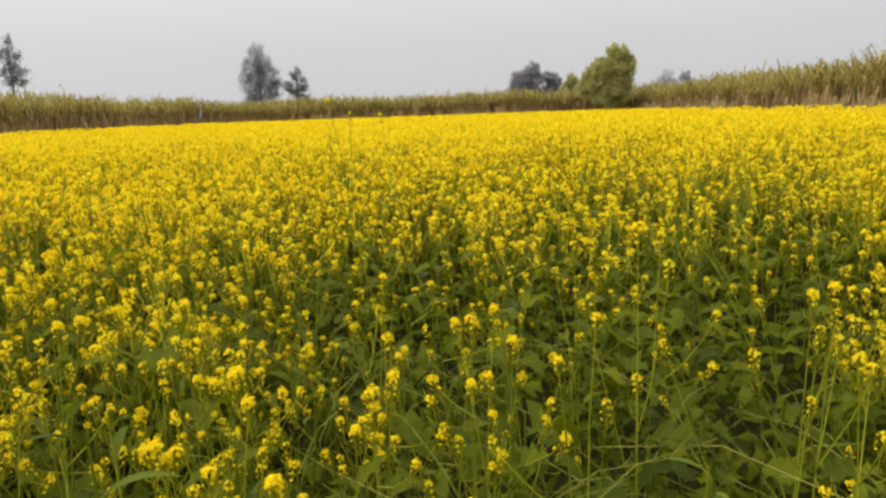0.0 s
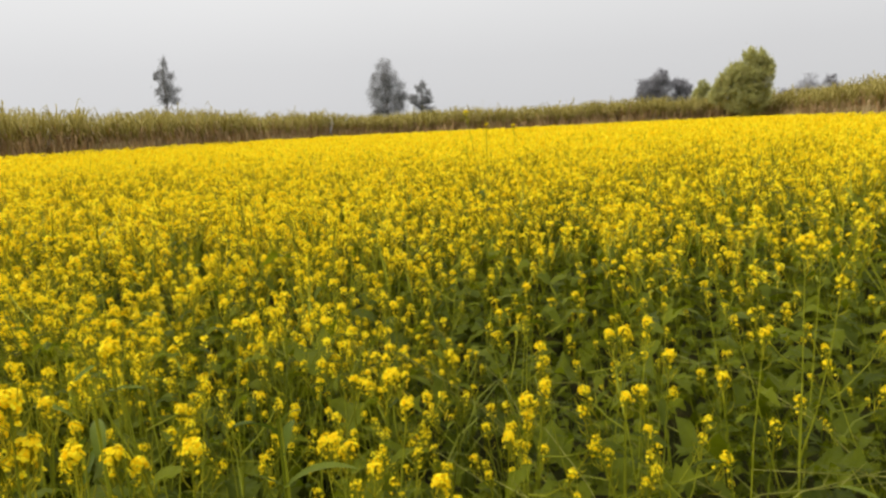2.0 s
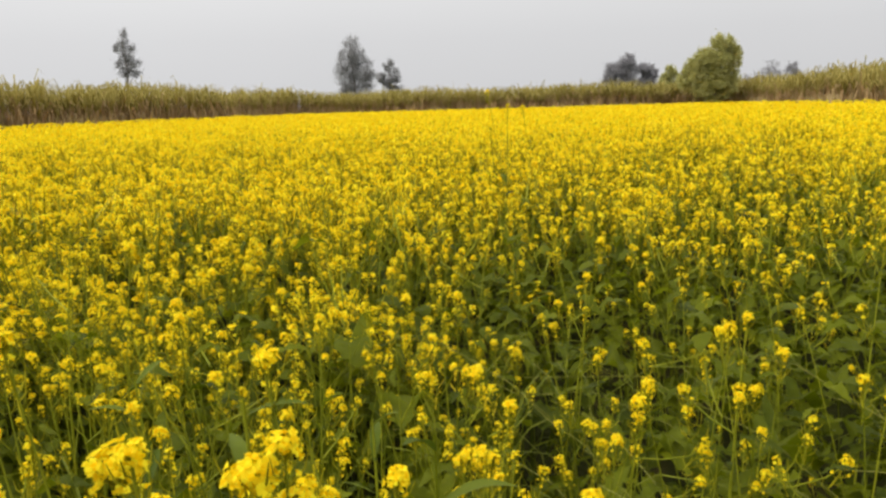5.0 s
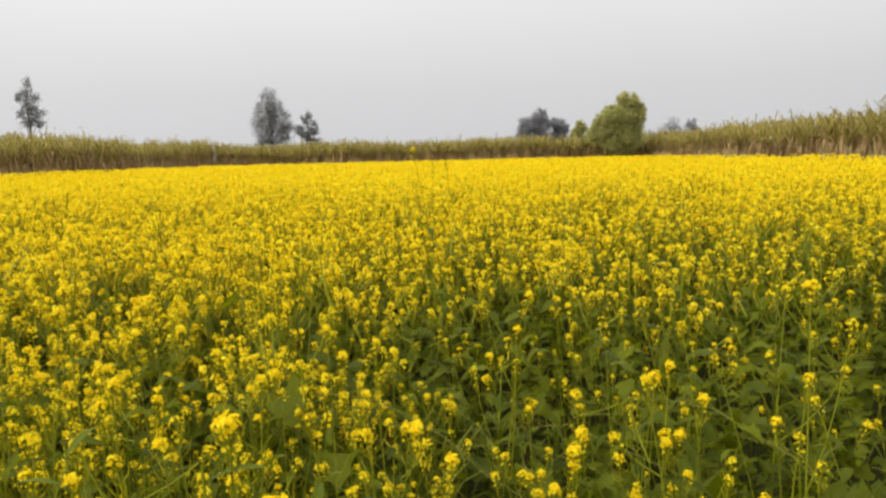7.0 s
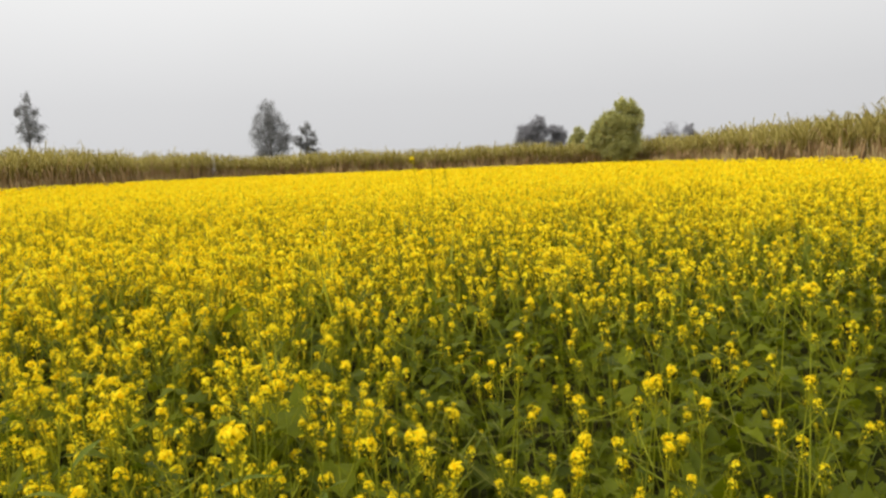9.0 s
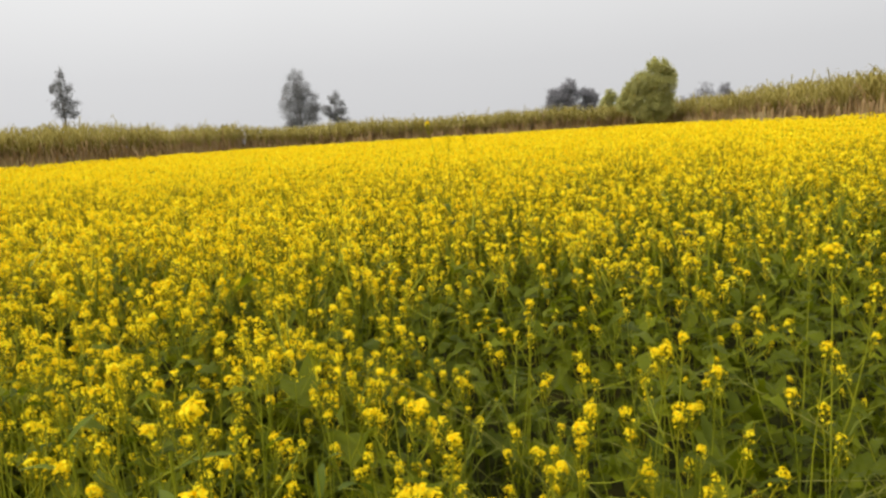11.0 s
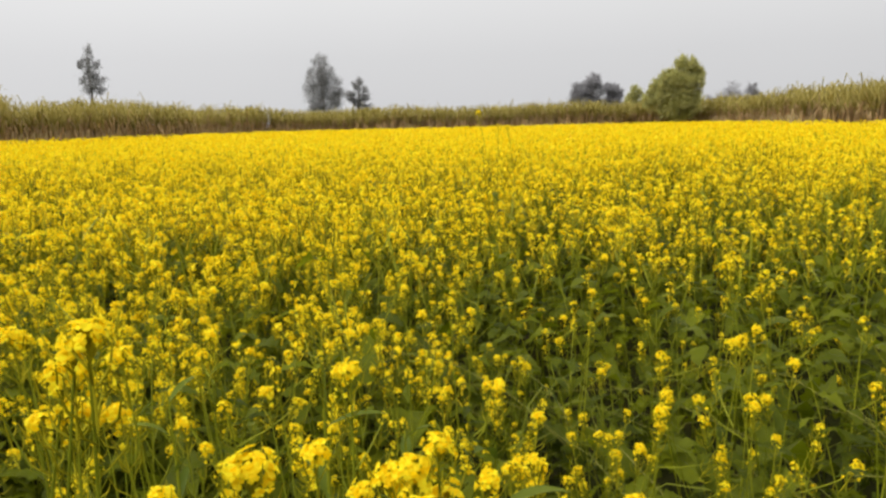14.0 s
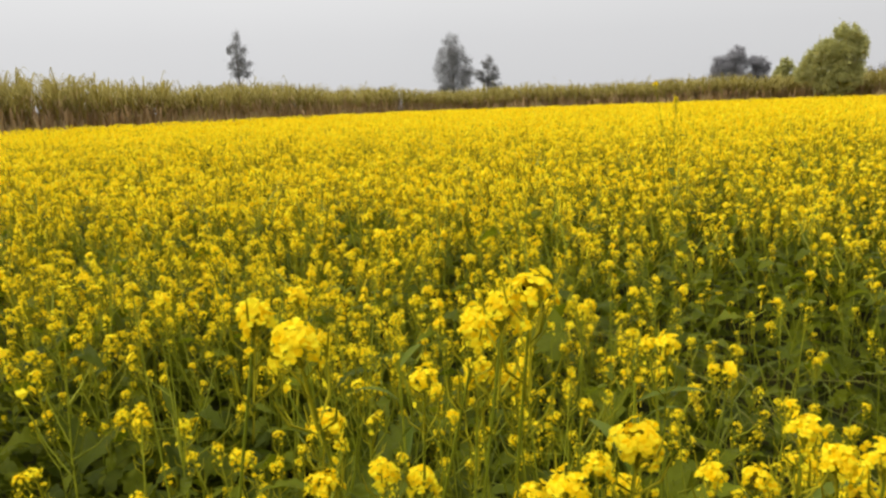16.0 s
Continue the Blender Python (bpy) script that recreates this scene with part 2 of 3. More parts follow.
def flower_head(seed, flowers, radius, size, loose):
    """A raceme from above: rings of four-petalled flowers domed round a sunken knot of buds, a few loose older flowers and young pods below."""
    g = np.random.default_rng(seed)
    b, k = Build(), Build()
    low = -0.040 - 0.006 * loose
    for i in range(flowers):
        u = (i + 0.5) / flowers
        polar = radians(22 + 84 * u + g.normal(0, 10))
        w = i * 2.39996 + g.normal(0, 0.3)
        out = np.array((math.sin(polar) * math.cos(w), math.sin(polar) * math.sin(w), math.cos(polar)))
        spot = out * radius * g.uniform(0.72, 1.28)
        petal_flower(b, spot, out + (0, 0, 0.3) + g.normal(0, 0.38, 3), size * g.uniform(0.72, 1.12), g.uniform(0, 6.3), g.uniform(0.1, 0.6))
        stalk = np.array((0, 0, -0.5 * radius - 0.012 * u))
        _, c, _ = basis(spot - stalk)
        k.add([stalk - c * 0.0006, stalk + c * 0.0006, spot + c * 0.0006, spot - c * 0.0006], [(0, 1, 2, 3)], 1)
    for i in range(loose):
        w, z = i * 2.1 + seed, -radius * 0.5 - 0.0062 * (i + 0.6)
        spot = np.array((math.cos(w) * radius, math.sin(w) * radius, 0)) * g.uniform(0.8, 1.35) + (0, 0, z + 0.006)
        petal_flower(b, spot, np.array((math.cos(w), math.sin(w), 0.5)) + g.normal(0, 0.4, 3), size * g.uniform(0.55, 0.95), g.uniform(0, 6.3), g.uniform(0.3, 0.9))
        tube(k, [(0, 0, z - 0.010), spot], [0.0006, 0.0006], 3, 1)
    for i in range(8):
        w, r = i * 2.39996, radius * 0.40 * math.sqrt(i / 8)
        bud_shape(k, np.array((r * math.cos(w), r * math.sin(w), radius * (0.60 - 0.2 * (i / 8)))), (math.cos(w) * 0.4, math.sin(w) * 0.4, 1), 0.0022, 0.007)
    tube(k, [(0, 0, low), (0, 0, low * 0.5), (0, 0, radius * 0.5)], [0.0014, 0.0012, 0.0008], 3, 1)
    for i in range(9):  # young pods and spent flowers down the raceme
        w, z = i * 2.4 + seed, -0.8 * radius - 0.012 * i * g.uniform(0.8, 1.2)
        tip = np.array((math.cos(w) * 0.018, math.sin(w) * 0.018, z + 0.016))
        tube(k, [(0, 0, z), tip, tip * (1.3, 1.3, 1) + (0, 0, 0.020)], [0.0006, 0.0014, 0.0005], 3, 1)
    return b.mesh("flower_head", [PETAL], False), k.mesh("raceme_stalk", [BUD, PEDICEL])


HEADS = [flower_head(1, 26, 0.0138, 0.0057, 5), flower_head(2, 19, 0.0132, 0.0056, 6), flower_head(3, 14, 0.0122, 0.0056, 6),
         flower_head(4, 10, 0.0115, 0.0057, 6), flower_head(5, 7, 0.0100, 0.0055, 4), flower_head(6, 44, 0.0156, 0.0056, 5), flower_head(7, 6, 0.0100, 0.0055, 8)]


def leaf_shape(seed, long, wide, lobed, droop):
    """A mustard leaf: stalk, lobed and toothed blade folded along its rib, bending down."""
    g = np.random.default_rng(seed)
    b, n = Build(), 12
    v = []
    for i in range(n + 1):
        t = i / n
        x, z = long * t * (1 - 0.18 * droop * t * t), long * (0.42 * t - droop * t * t * 0.75)
        w = wide * max(0.0, math.sin(math.pi * min(1, max(0, (t - 0.13) / 0.87)) ** 0.8)) ** 0.75
        w *= 1 + lobed * (0.42 if i % 2 else -0.38) * (1 - 0.6 * t)
        w = max(w, 0.0022 if t < 0.2 else 0.0012)
        lift = w * (0.30 + 0.45 * g.normal(0, 0.6))
        v += [(x + lobed * w * 0.2, -w * g.uniform(0.85, 1.1), z + lift), (x, 0, z), (x + lobed * w * 0.2, w * g.uniform(0.85, 1.1), z + lift + 0.35 * g.normal(0, w))]
    q = []
    for i in range(n):
        q += [(3 * i, 3 * i + 1, 3 * i + 4, 3 * i + 3), (3 * i + 1, 3 * i + 2, 3 * i + 5, 3 * i + 4)]
    b.add(v, q)
    return b.mesh("leaf", [LEAF])


BROAD = [leaf_shape(11 + i, L, W, lob, dr) for i, (L, W, lob, dr) in enumerate(((0.24, 0.055, 0.8, 0.7), (0.20, 0.050, 0.6, 0.5), (0.27, 0.060, 0.9, 0.9), (0.17, 0.042, 0.5, 0.35)))]
SLIM = [leaf_shape(31 + i, L, W, lob, dr) for i, (L, W, lob, dr) in enumerate(((0.12, 0.015, 0.2, 0.6), (0.10, 0.012, 0.0, 0.3), (0.14, 0.019, 0.3, 0.8)))]


def plant_plan(g, height, heads, spread=0.17):
    """Lines of the stem and branches, with a head at the end of each; the leader ends on the axis at full height."""
    lean = g.normal(0, 0.03, 2)
    main = [np.array((lean[0] * math.sin(math.pi * t) * height, lean[1] * math.sin(math.pi * t) * height, height * t)) for t in np.linspace(0, 1, 6)]
    lines = [(main, [0.0042, 0.0036, 0.0029, 0.0022, 0.0016, 0.0011])]
    turn = g.uniform(0, 6.3)
    for i in range(heads - 1):
        w, t0 = turn + i * 2.4 + g.normal(0, 0.3), g.uniform(0.42, 0.82)
        k = t0 * 5
        base = main[int(k)] * (1 - k % 1) + main[int(k) + 1] * (k % 1)
        top = height * g.uniform(0.80, 1.0) if g.random() < 0.6 else height * g.uniform(0.62, 0.84)
        top = max(top, base[2] + 0.08)
        out, rise = spread * g.uniform(0.35, 1.1), top - base[2]
        o = np.array((math.cos(w), math.sin(w), 0))
        line = [base, base + o * out * 0.45 + (0, 0, rise * 0.3), base + o * out * 0.8 + (0, 0, rise * 0.66), base + o * out + (0, 0, rise)]
        lines.append((line, [0.0024, 0.0020, 0.0016, 0.0011]))
    return lines


def make_plant(g, height, heads, fullness, leaves=9, big=1.0, base_leaf=1.0, plain=False, leader=False):
    label = PLANT_LABEL[2 if leader and heads == 1 else 3 if plain else 0 if fullness > 0.6 else 1]
    root = tagged(new("mustard_plant"), label, "plant", "flowering mustard plants")
    lines = plant_plan(g, height, heads)
    b = Build()
    for i, (line, radii) in enumerate(lines):
        tube(b, line, radii, 5 if i == 0 else 4)
    part("stem", b.mesh("stem", [STEM]), root)
    for i, (line, _) in enumerate(lines):
        end, d = line[-1], line[-1] - line[-2]
        full = g.random() < fullness
        pick = int(g.choice([0, 1, 1, 2, 2, 3])) if full else int(g.choice([1, 2, 2, 3]))
        if leader:
            pick = (5 if big > 1.0 else 0) if i == 0 else int(g.choice([2, 3, 4, 6]))
        tilt = Vector(d / np.linalg.norm(d) + (0, 0, 0.6)).to_track_quat("Z", "Y").to_matrix().to_4x4()
        s = (g.uniform(0.92, 1.08) if leader else g.uniform(0.85, 1.15)) * (big if i == 0 else 0.9) * (1.0 if full else 0.95)
        m = Matrix.Translation(end) @ tilt @ Matrix.Rotation(g.uniform(0, 6.3), 4, "Z") @ Matrix.Scale(s, 4)
        head = part("flower_head", HEADS[pick][0], root, m)
        if not plain:
            part("raceme_stalk", HEADS[pick][1], head)
    main = lines[0][0]
    for i in range(leaves):
        w, low = i * 2.4 + g.uniform(0, 1.2), i < leaves * 0.6
        t = g.uniform(0.12, 0.60) if low else g.uniform(0.5, 0.85)
        k = t * 5
        p = main[int(k)] * (1 - k % 1) + main[int(k) + 1] * (k % 1)
        s = g.uniform(0.7, 1.15) * (base_leaf if low else 1.0)
        mesh = BROAD[int(g.integers(4))] if low else SLIM[int(g.integers(3))]
        m = Matrix.Translation(p) @ Euler((g.normal(0, 0.25), g.uniform(-0.45, 0.35), w)).to_matrix().to_4x4() @ Matrix.Scale(s, 4)
        part("leaf", mesh, root, m)
    return root


PLANT_LABEL = ("green mustard plant in full yellow bloom, standing in the field", "leafy green mustard plant with few small yellow flowers",
               "slender mustard stalk topped by one full round yellow flower head", "small mustard plant in bloom, crowded between taller ones")

# plants whose leading flower heads stand out: top (x, y, z), heads, fullness, size of the leader
LEADERS = [
    (-0.931, 0.477, 1.438, 1, 1, 0.90), (-0.975, 0.505, 1.446, 1, 1, 0.80), (-1.019, 0.694, 1.276, 1, 1, 1.05), (-0.720, 0.650, 1.304, 1, 1, 1.12),
    (-0.560, 0.497, 1.346, 1, 1, 1.08), (-0.565, 0.570, 1.347, 1, 1, 0.90), (-0.548, 0.577, 1.366, 1, 1, 0.80), (-0.588, 0.590, 1.332, 1, 1, 0.80), (-0.763, 0.481, 1.354, 1, 1, 0.80), (-0.785, 0.500, 1.335, 1, 1, 0.75),
    (-0.626, 0.524, 1.385, 1, 1, 0.66), (-0.649, 0.763, 1.222, 1, 1, 0.90), (-0.685, 0.902, 1.306, 1, 1, 0.92), (-0.705, 0.930, 1.295, 1, 0.8, 0.66),
    (-0.793, 0.550, 1.457, 1, 1, 0.95), (-0.815, 0.566, 1.438, 1, 1, 0.85), (-0.838, 0.584, 1.416, 1, 1, 0.90), (-0.841, 0.600, 1.378, 1, 1, 0.76), (-0.815, 0.610, 1.372, 1, 1, 0.66),
    (-0.871, 0.723, 1.385, 1, 1, 0.80), (-0.895, 0.632, 1.357, 1, 1, 0.78), (-0.934, 0.509, 1.324, 1, 1, 0.72), (-0.748, 0.546, 1.337, 1, 1, 0.66),
    (-0.727, 0.712, 1.230, 1, 1, 0.74), (-0.942, 0.645, 1.258, 2, 1, 0.80), (-0.910, 0.660, 1.245, 1, 1, 0.80),
    (-1.205, 1.020, 1.312, 2, 1, 0.95), (-1.215, 1.050, 1.298, 1, 1, 0.85), (-0.515, 0.793, 1.221, 1, 1, 0.85), (-0.606, 0.777, 1.216, 1, 1, 0.90), (-0.590, 0.800, 1.195, 1, 1, 0.70),
    (-0.454, 1.100, 1.092, 1, 1, 0.78), (-0.475, 1.120, 1.080, 1, 1, 0.70), (-0.440, 1.140, 1.062, 1, 1, 0.74), (-0.490, 1.145, 1.055, 1, 0.8, 0.66), (-0.465, 1.160, 1.040, 1, 0.8, 0.66),
    (-0.545, 0.585, 1.318, 1, 1, 0.85), (-0.568, 0.600, 1.300, 1, 1, 0.85), (-0.535, 0.515, 1.318, 1, 1, 0.80), (-0.894, 1.190, 1.163, 2, 1, 0.80), (-1.043, 1.188, 1.106, 2, 0.9, 0.80),
    (-0.796, 1.233, 1.080, 2, 0.9, 0.80), (-1.172, 1.599, 1.170, 2, 1, 0.90), (-0.510, 1.660, 0.989, 2, 0.9, 0.85), (-0.133, 1.625, 0.993, 2, 1, 0.80), (-0.168, 1.521, 0.963, 1, 1, 0.85),
    (0.137, 1.622, 1.066, 1, 1, 0.85), (0.045, 1.684, 1.100, 2, 1, 0.85), (0.040, 1.570, 0.988, 2, 1, 0.75), (-0.210, 1.515, 0.913, 1, 1, 0.85), (-0.288, 1.139, 1.007, 1, 0.9, 0.80),
]
LEADERS += [
    (-0.425, 1.486, 0.995, 3, 0.9, 0.89), (0.29, 1.47, 1.16, 1, 0.9, 0.77), (0.47, 1.83, 1.275, 3, 1, 1.06), (0.205, 1.42, 1.09, 2, 0.7, 0.68),
    (-0.293, 1.15, 0.997, 2, 0.9, 0.85), (-0.17, 1.51, 1, 3, 1, 0.89), (-1.42, 1.89, 1.29, 3, 0.9, 0.94), (-0.21, 2.32, 1.06, 2, 0.7, 0.77),
    (0.085, 1.56, 0.92, 2, 0.6, 0.68), (-1.09, 1.39, 1.16, 3, 0.9, 0.77), (-0.78, 2.09, 1.13, 3, 0.9, 0.85), (-0.3, 2.3, 0.98, 2, 0.7, 0.77),
    (0.01, 1.63, 1.11, 2, 0.8, 0.77), (-1.155, 1.97, 1.165, 3, 0.9, 0.85), (0.08, 1.61, 0.99, 2, 0.6, 0.68), (-0.715, 1.96, 1.086, 3, 0.9, 0.85),
    (-0.425, 2.14, 0.875, 2, 0.8, 0.85), (-1.035, 1.89, 1.12, 3, 0.9, 0.85), (-0.505, 1.7, 0.985, 3, 0.9, 0.89), (-0.82, 1.53, 1.16, 3, 0.8, 0.77),
    (-0.166, 2.36, 1.164, 2, 0.8, 0.85), (-1.57, 1.84, 1.325, 3, 1, 0.94), (-1.13, 1.53, 1.157, 3, 0.9, 0.85), (-0.174, 2.33, 0.79, 2, 0.6, 0.77),
    (-1.21, 1.11, 1.215, 2, 0.9, 0.77), (-0.585, 2.05, 1.07, 3, 0.8, 0.85), (-1.3, 1.65, 1.287, 3, 0.9, 0.94), (-0.61, 3.97, 1.655, 2, 0.8, 0.85),
    (-0.44, 5.2, 1.57, 2, 0.8, 0.85), (-0.81, 1.6, 1.15, 3, 0.9, 0.85), (-0.637, 1.79, 0.935, 2, 0.9, 0.89), (-0.534, 1.75, 0.963, 2, 0.9, 0.85),
    (-0.443, 1.28, 0.953, 3, 0.9, 0.89), (0.055, 1.71, 1.08, 2, 0.8, 0.77), (0.106, 1.765, 1.1, 2, 0.7, 0.77), (-0.057, 2.25, 1.05, 2, 0.7, 0.77),
    (-1.48, 1.75, 1.105, 3, 0.9, 0.85), (-1.03, 1.24, 1.036, 2, 0.9, 0.77), (-0.865, 1.71, 0.917, 2, 0.8, 0.77), (-1.48, 1.075, 1.28, 3, 0.9, 0.85),
    (-1.07, 1.595, 1.1, 2, 0.8, 0.77), (-1.22, 1.07, 1.29, 2, 0.9, 0.85), (0.8, 1.62, 1.15, 3, 0.9, 0.89), (0.78, 1.4, 1.08, 3, 0.9, 0.85),
    (0.92, 1.75, 1.13, 3, 0.9, 0.85),
]


def place_near_plants():
    taken = []
    for x, y, z, heads, full, big in LEADERS:
        foot = Vector((x + rng.normal(0, 0.07), y + abs(rng.normal(0, 0.08)), 0))
        axis = Vector((x, y, z)) - foot
        root = make_plant(rng, axis.length, heads + (heads > 1), full, 3 if y < 0.9 else 6, big, leader=True)
        root.matrix_basis = Matrix.Translation(foot) @ axis.to_track_quat("Z", "Y").to_matrix().to_4x4()
        taken.append((x, y))
    spots = []
    for y in np.arange(0.62, 3.5, 0.235):
        for x in np.arange(-1.0 * y - 1.0, 0.72 * y + 0.75, 0.235):
            p = np.array((x, y)) + rng.uniform(-0.10, 0.10, 2)
            bare = x > 0.0 and y < 1.9 and rng.random() < 0.38  # holes in the thin patch
            if not bare and min(np.hypot(*(p - q)) for q in taken) > 0.11:
                spots.append(p)
    full_kind = [make_plant(rng, 1.0, int(rng.integers(6, 10)), 0.75, 7) for _ in range(12)]
    thin_kind = [make_plant(rng, 1.0, int(rng.integers(1, 3)), 0.25, 13, 0.85, 0.72) for _ in range(8)]
    small_kind = [make_plant(rng, 1.0, 5, 0.6, 3, 1.0, 1.0, True) for _ in range(6)]
    used = set()
    between = grid_spots(0.235, -5, 4, 1.2, 4)
    between = between[(between[:, 0] > -1.0 * between[:, 1] - 0.6) & (between[:, 0] < 0.72 * between[:, 1] + 0.4) & (between[:, 1] > 1.6) & (between[:, 1] < 2.9)]
    between = between[rng.random(len(between)) < 0.80 * bloom(between[:, 0], between[:, 1]) ** 2]
    between = between[rng.permutation(len(between))[:38]]
    spots = [(p, None) for p in spots] + [(p, small_kind) for p in between]
    for p, kinds in spots:
        kinds = kinds or (full_kind if rng.random() < bloom(*p) else thin_kind)
        proto = kinds[int(rng.integers(len(kinds)))]
        h = float(canopy(*p)) * (rng.uniform(0.74, 0.98) if kinds is small_kind else rng.uniform(0.82, 1.06))
        swing = rng.normal(-13, 8) if kinds is thin_kind else rng.normal(0, 4)  # the thin ones lean over to one side
        m = pose(p[0], p[1], 0, rng.normal(0, 4), swing, 0) @ Matrix.Rotation(rng.uniform(0, 6.283), 4, "Z") @ Matrix.Scale(h, 4)
        if proto.name in used:
            copy_thing(proto, m)
        else:
            used.add(proto.name)
            proto.matrix_basis = m
    return len(spots)


# the plants further off, as joined stands
def simple_plant(seed, heads, level, thin=False):
    """A plant one metre high as plain arrays: level 1 has petals, 2 and 3 ever fewer faces."""
    g = np.random.default_rng(seed)
    b = Build()
    lines = plant_plan(g, 1.0, heads, 0.19)
    for i, (line, radii) in enumerate(lines):
        if level == 1 and i == 0:
            tube(b, line, radii, 3, 1)
        elif i == 0 or level == 1 or (level == 2 and i < 4):
            side = (1, 0, 0) if i % 2 else (0, 1, 0)
            pts = [line[0], line[len(line) // 2], line[-1]]
            blade(b, pts, [0.005, 0.004, 0.002], side, 1)
        n, size = ((18, 0.0084), (9, 0.0150), (4, 0.030))[level - 1]
        if thin:
            n = max(2, n // 2)
        for j in range(n):
            u, w = (j + 0.5) / n, j * 2.4 + g.uniform(0, 1)
            polar = radians(15 + 85 * u)
            o = np.array((math.sin(polar) * math.cos(w), math.sin(polar) * math.sin(w), math.cos(polar)))
            c = line[-1] + o * 0.016 * g.uniform(0.7, 1.3) - (0, 0, 0.045 * g.random() if j % 4 == 0 else 0)
            _, a, e = basis(o + (0, 0, 0.4) + g.normal(0, 0.4, 3))
            s = size * g.uniform(0.75, 1.2)
            b.add([c - a * s, c - e * s * 0.9, c + a * s, c + e * s * 1.1], [(0, 1, 2, 3)], 0)
        if level == 1:
            bud_shape(b, line[-1] + (0, 0, 0.008), (0, 0, 1), 0.007, 0.012, 3)
            for j in range(6):  # young pods below the flowers
                w, z = j * 2.4 + i, -0.030 - 0.016 * j
                o = np.array((math.cos(w), math.sin(w), 0))
                p = line[-1] + (0, 0, z)
                blade(b, [p, p + o * 0.03 + (0, 0, 0.035)], [0.0022, 0.0022], (-o[1], o[0], 0), 3)
    main = lines[0][0]
    for i in range((9, 4, 2)[level - 1]):
        w, t = i * 2.4 + g.uniform(0, 1), g.uniform(0.15, 0.80)
        p, long = np.array((0, 0, t)), g.uniform(0.10, 0.22) * (1.15 - 0.7 * t)
        o = np.array((math.cos(w), math.sin(w), 0))
        side = np.array((-o[1], o[0], g.normal(0, 0.3)))
        fall = g.uniform(-0.5, 0.3)
        if level == 1:
            pts = [p, p + o * long * 0.35 + (0, 0, long * 0.22), p + o * long * 0.7 + (0, 0, long * (0.16 + 0.4 * fall)), p + o * long + (0, 0, long * fall)]
            blade(b, pts, [0.004, long * 0.16, long * 0.19, 0.008], side, 2)
        else:
            blade(b, [p, p + o * long * 0.5 + (0, 0, long * 0.3), p + o * long + (0, 0, long * fall)], [0.004, long * 0.20, 0.006], side, 2)
    return b.arrays()


def stand(name, spots, kinds, thin_kinds, label, rise=1.0):
    """Many plants as one joined mesh."""
    vs, qs, ms, count = [], [], [], 0
    full = rng.random(len(spots)) < bloom(spots[:, 0], spots[:, 1])
    pick = rng.integers(0, len(kinds), len(spots))
    h = rise * canopy(spots[:, 0], spots[:, 1]) * rng.uniform(0.84, 1.05, len(spots))
    turn, lean = rng.uniform(0, 6.283, len(spots)), rng.normal(0, 0.05, (len(spots), 2))
    for flag, family in ((True, kinds), (False, thin_kinds)):
        for i, (v, q, m) in enumerate(family):
            w = np.nonzero((full == flag) & (pick % len(family) == i))[0]
            if not len(w):
                continue
            c, s = np.cos(turn[w])[:, None], np.sin(turn[w])[:, None]
            wide = (0.55 + 0.45 * h[w])[:, None]
            x, y = (c * v[:, 0] - s * v[:, 1]) * wide, (s * v[:, 0] + c * v[:, 1]) * wide
            z = v[:, 2] * h[w][:, None]
            x, y = x + spots[w, 0][:, None] + lean[w, 0][:, None] * z, y + spots[w, 1][:, None] + lean[w, 1][:, None] * z
            vs.append(np.stack([x, y, z], -1).reshape(-1, 3))
            qs.append((q[None] + (count + np.arange(len(w)) * len(v))[:, None, None]).reshape(-1, 4))
            ms.append(np.tile(m, len(w)))
            count += len(v) * len(w)
    me = quad_mesh(name, np.concatenate(vs), np.concatenate(qs), np.concatenate(ms), [PETAL, STEM, LEAF, BUD], False)
    tagged(new(name, me), label, "crop", kind="stuff")


def grid_spots(step, u0, u1, v0, v1):
    u, v = np.meshgrid(np.arange(u0, u1, step), np.arange(v0, v1, step))
    u, v = u.ravel() + rng.uniform(-0.48, 0.48, u.size) * step, v.ravel() + rng.uniform(-0.48, 0.48, v.size) * step
    return u[:, None] * EU + v[:, None] * EV


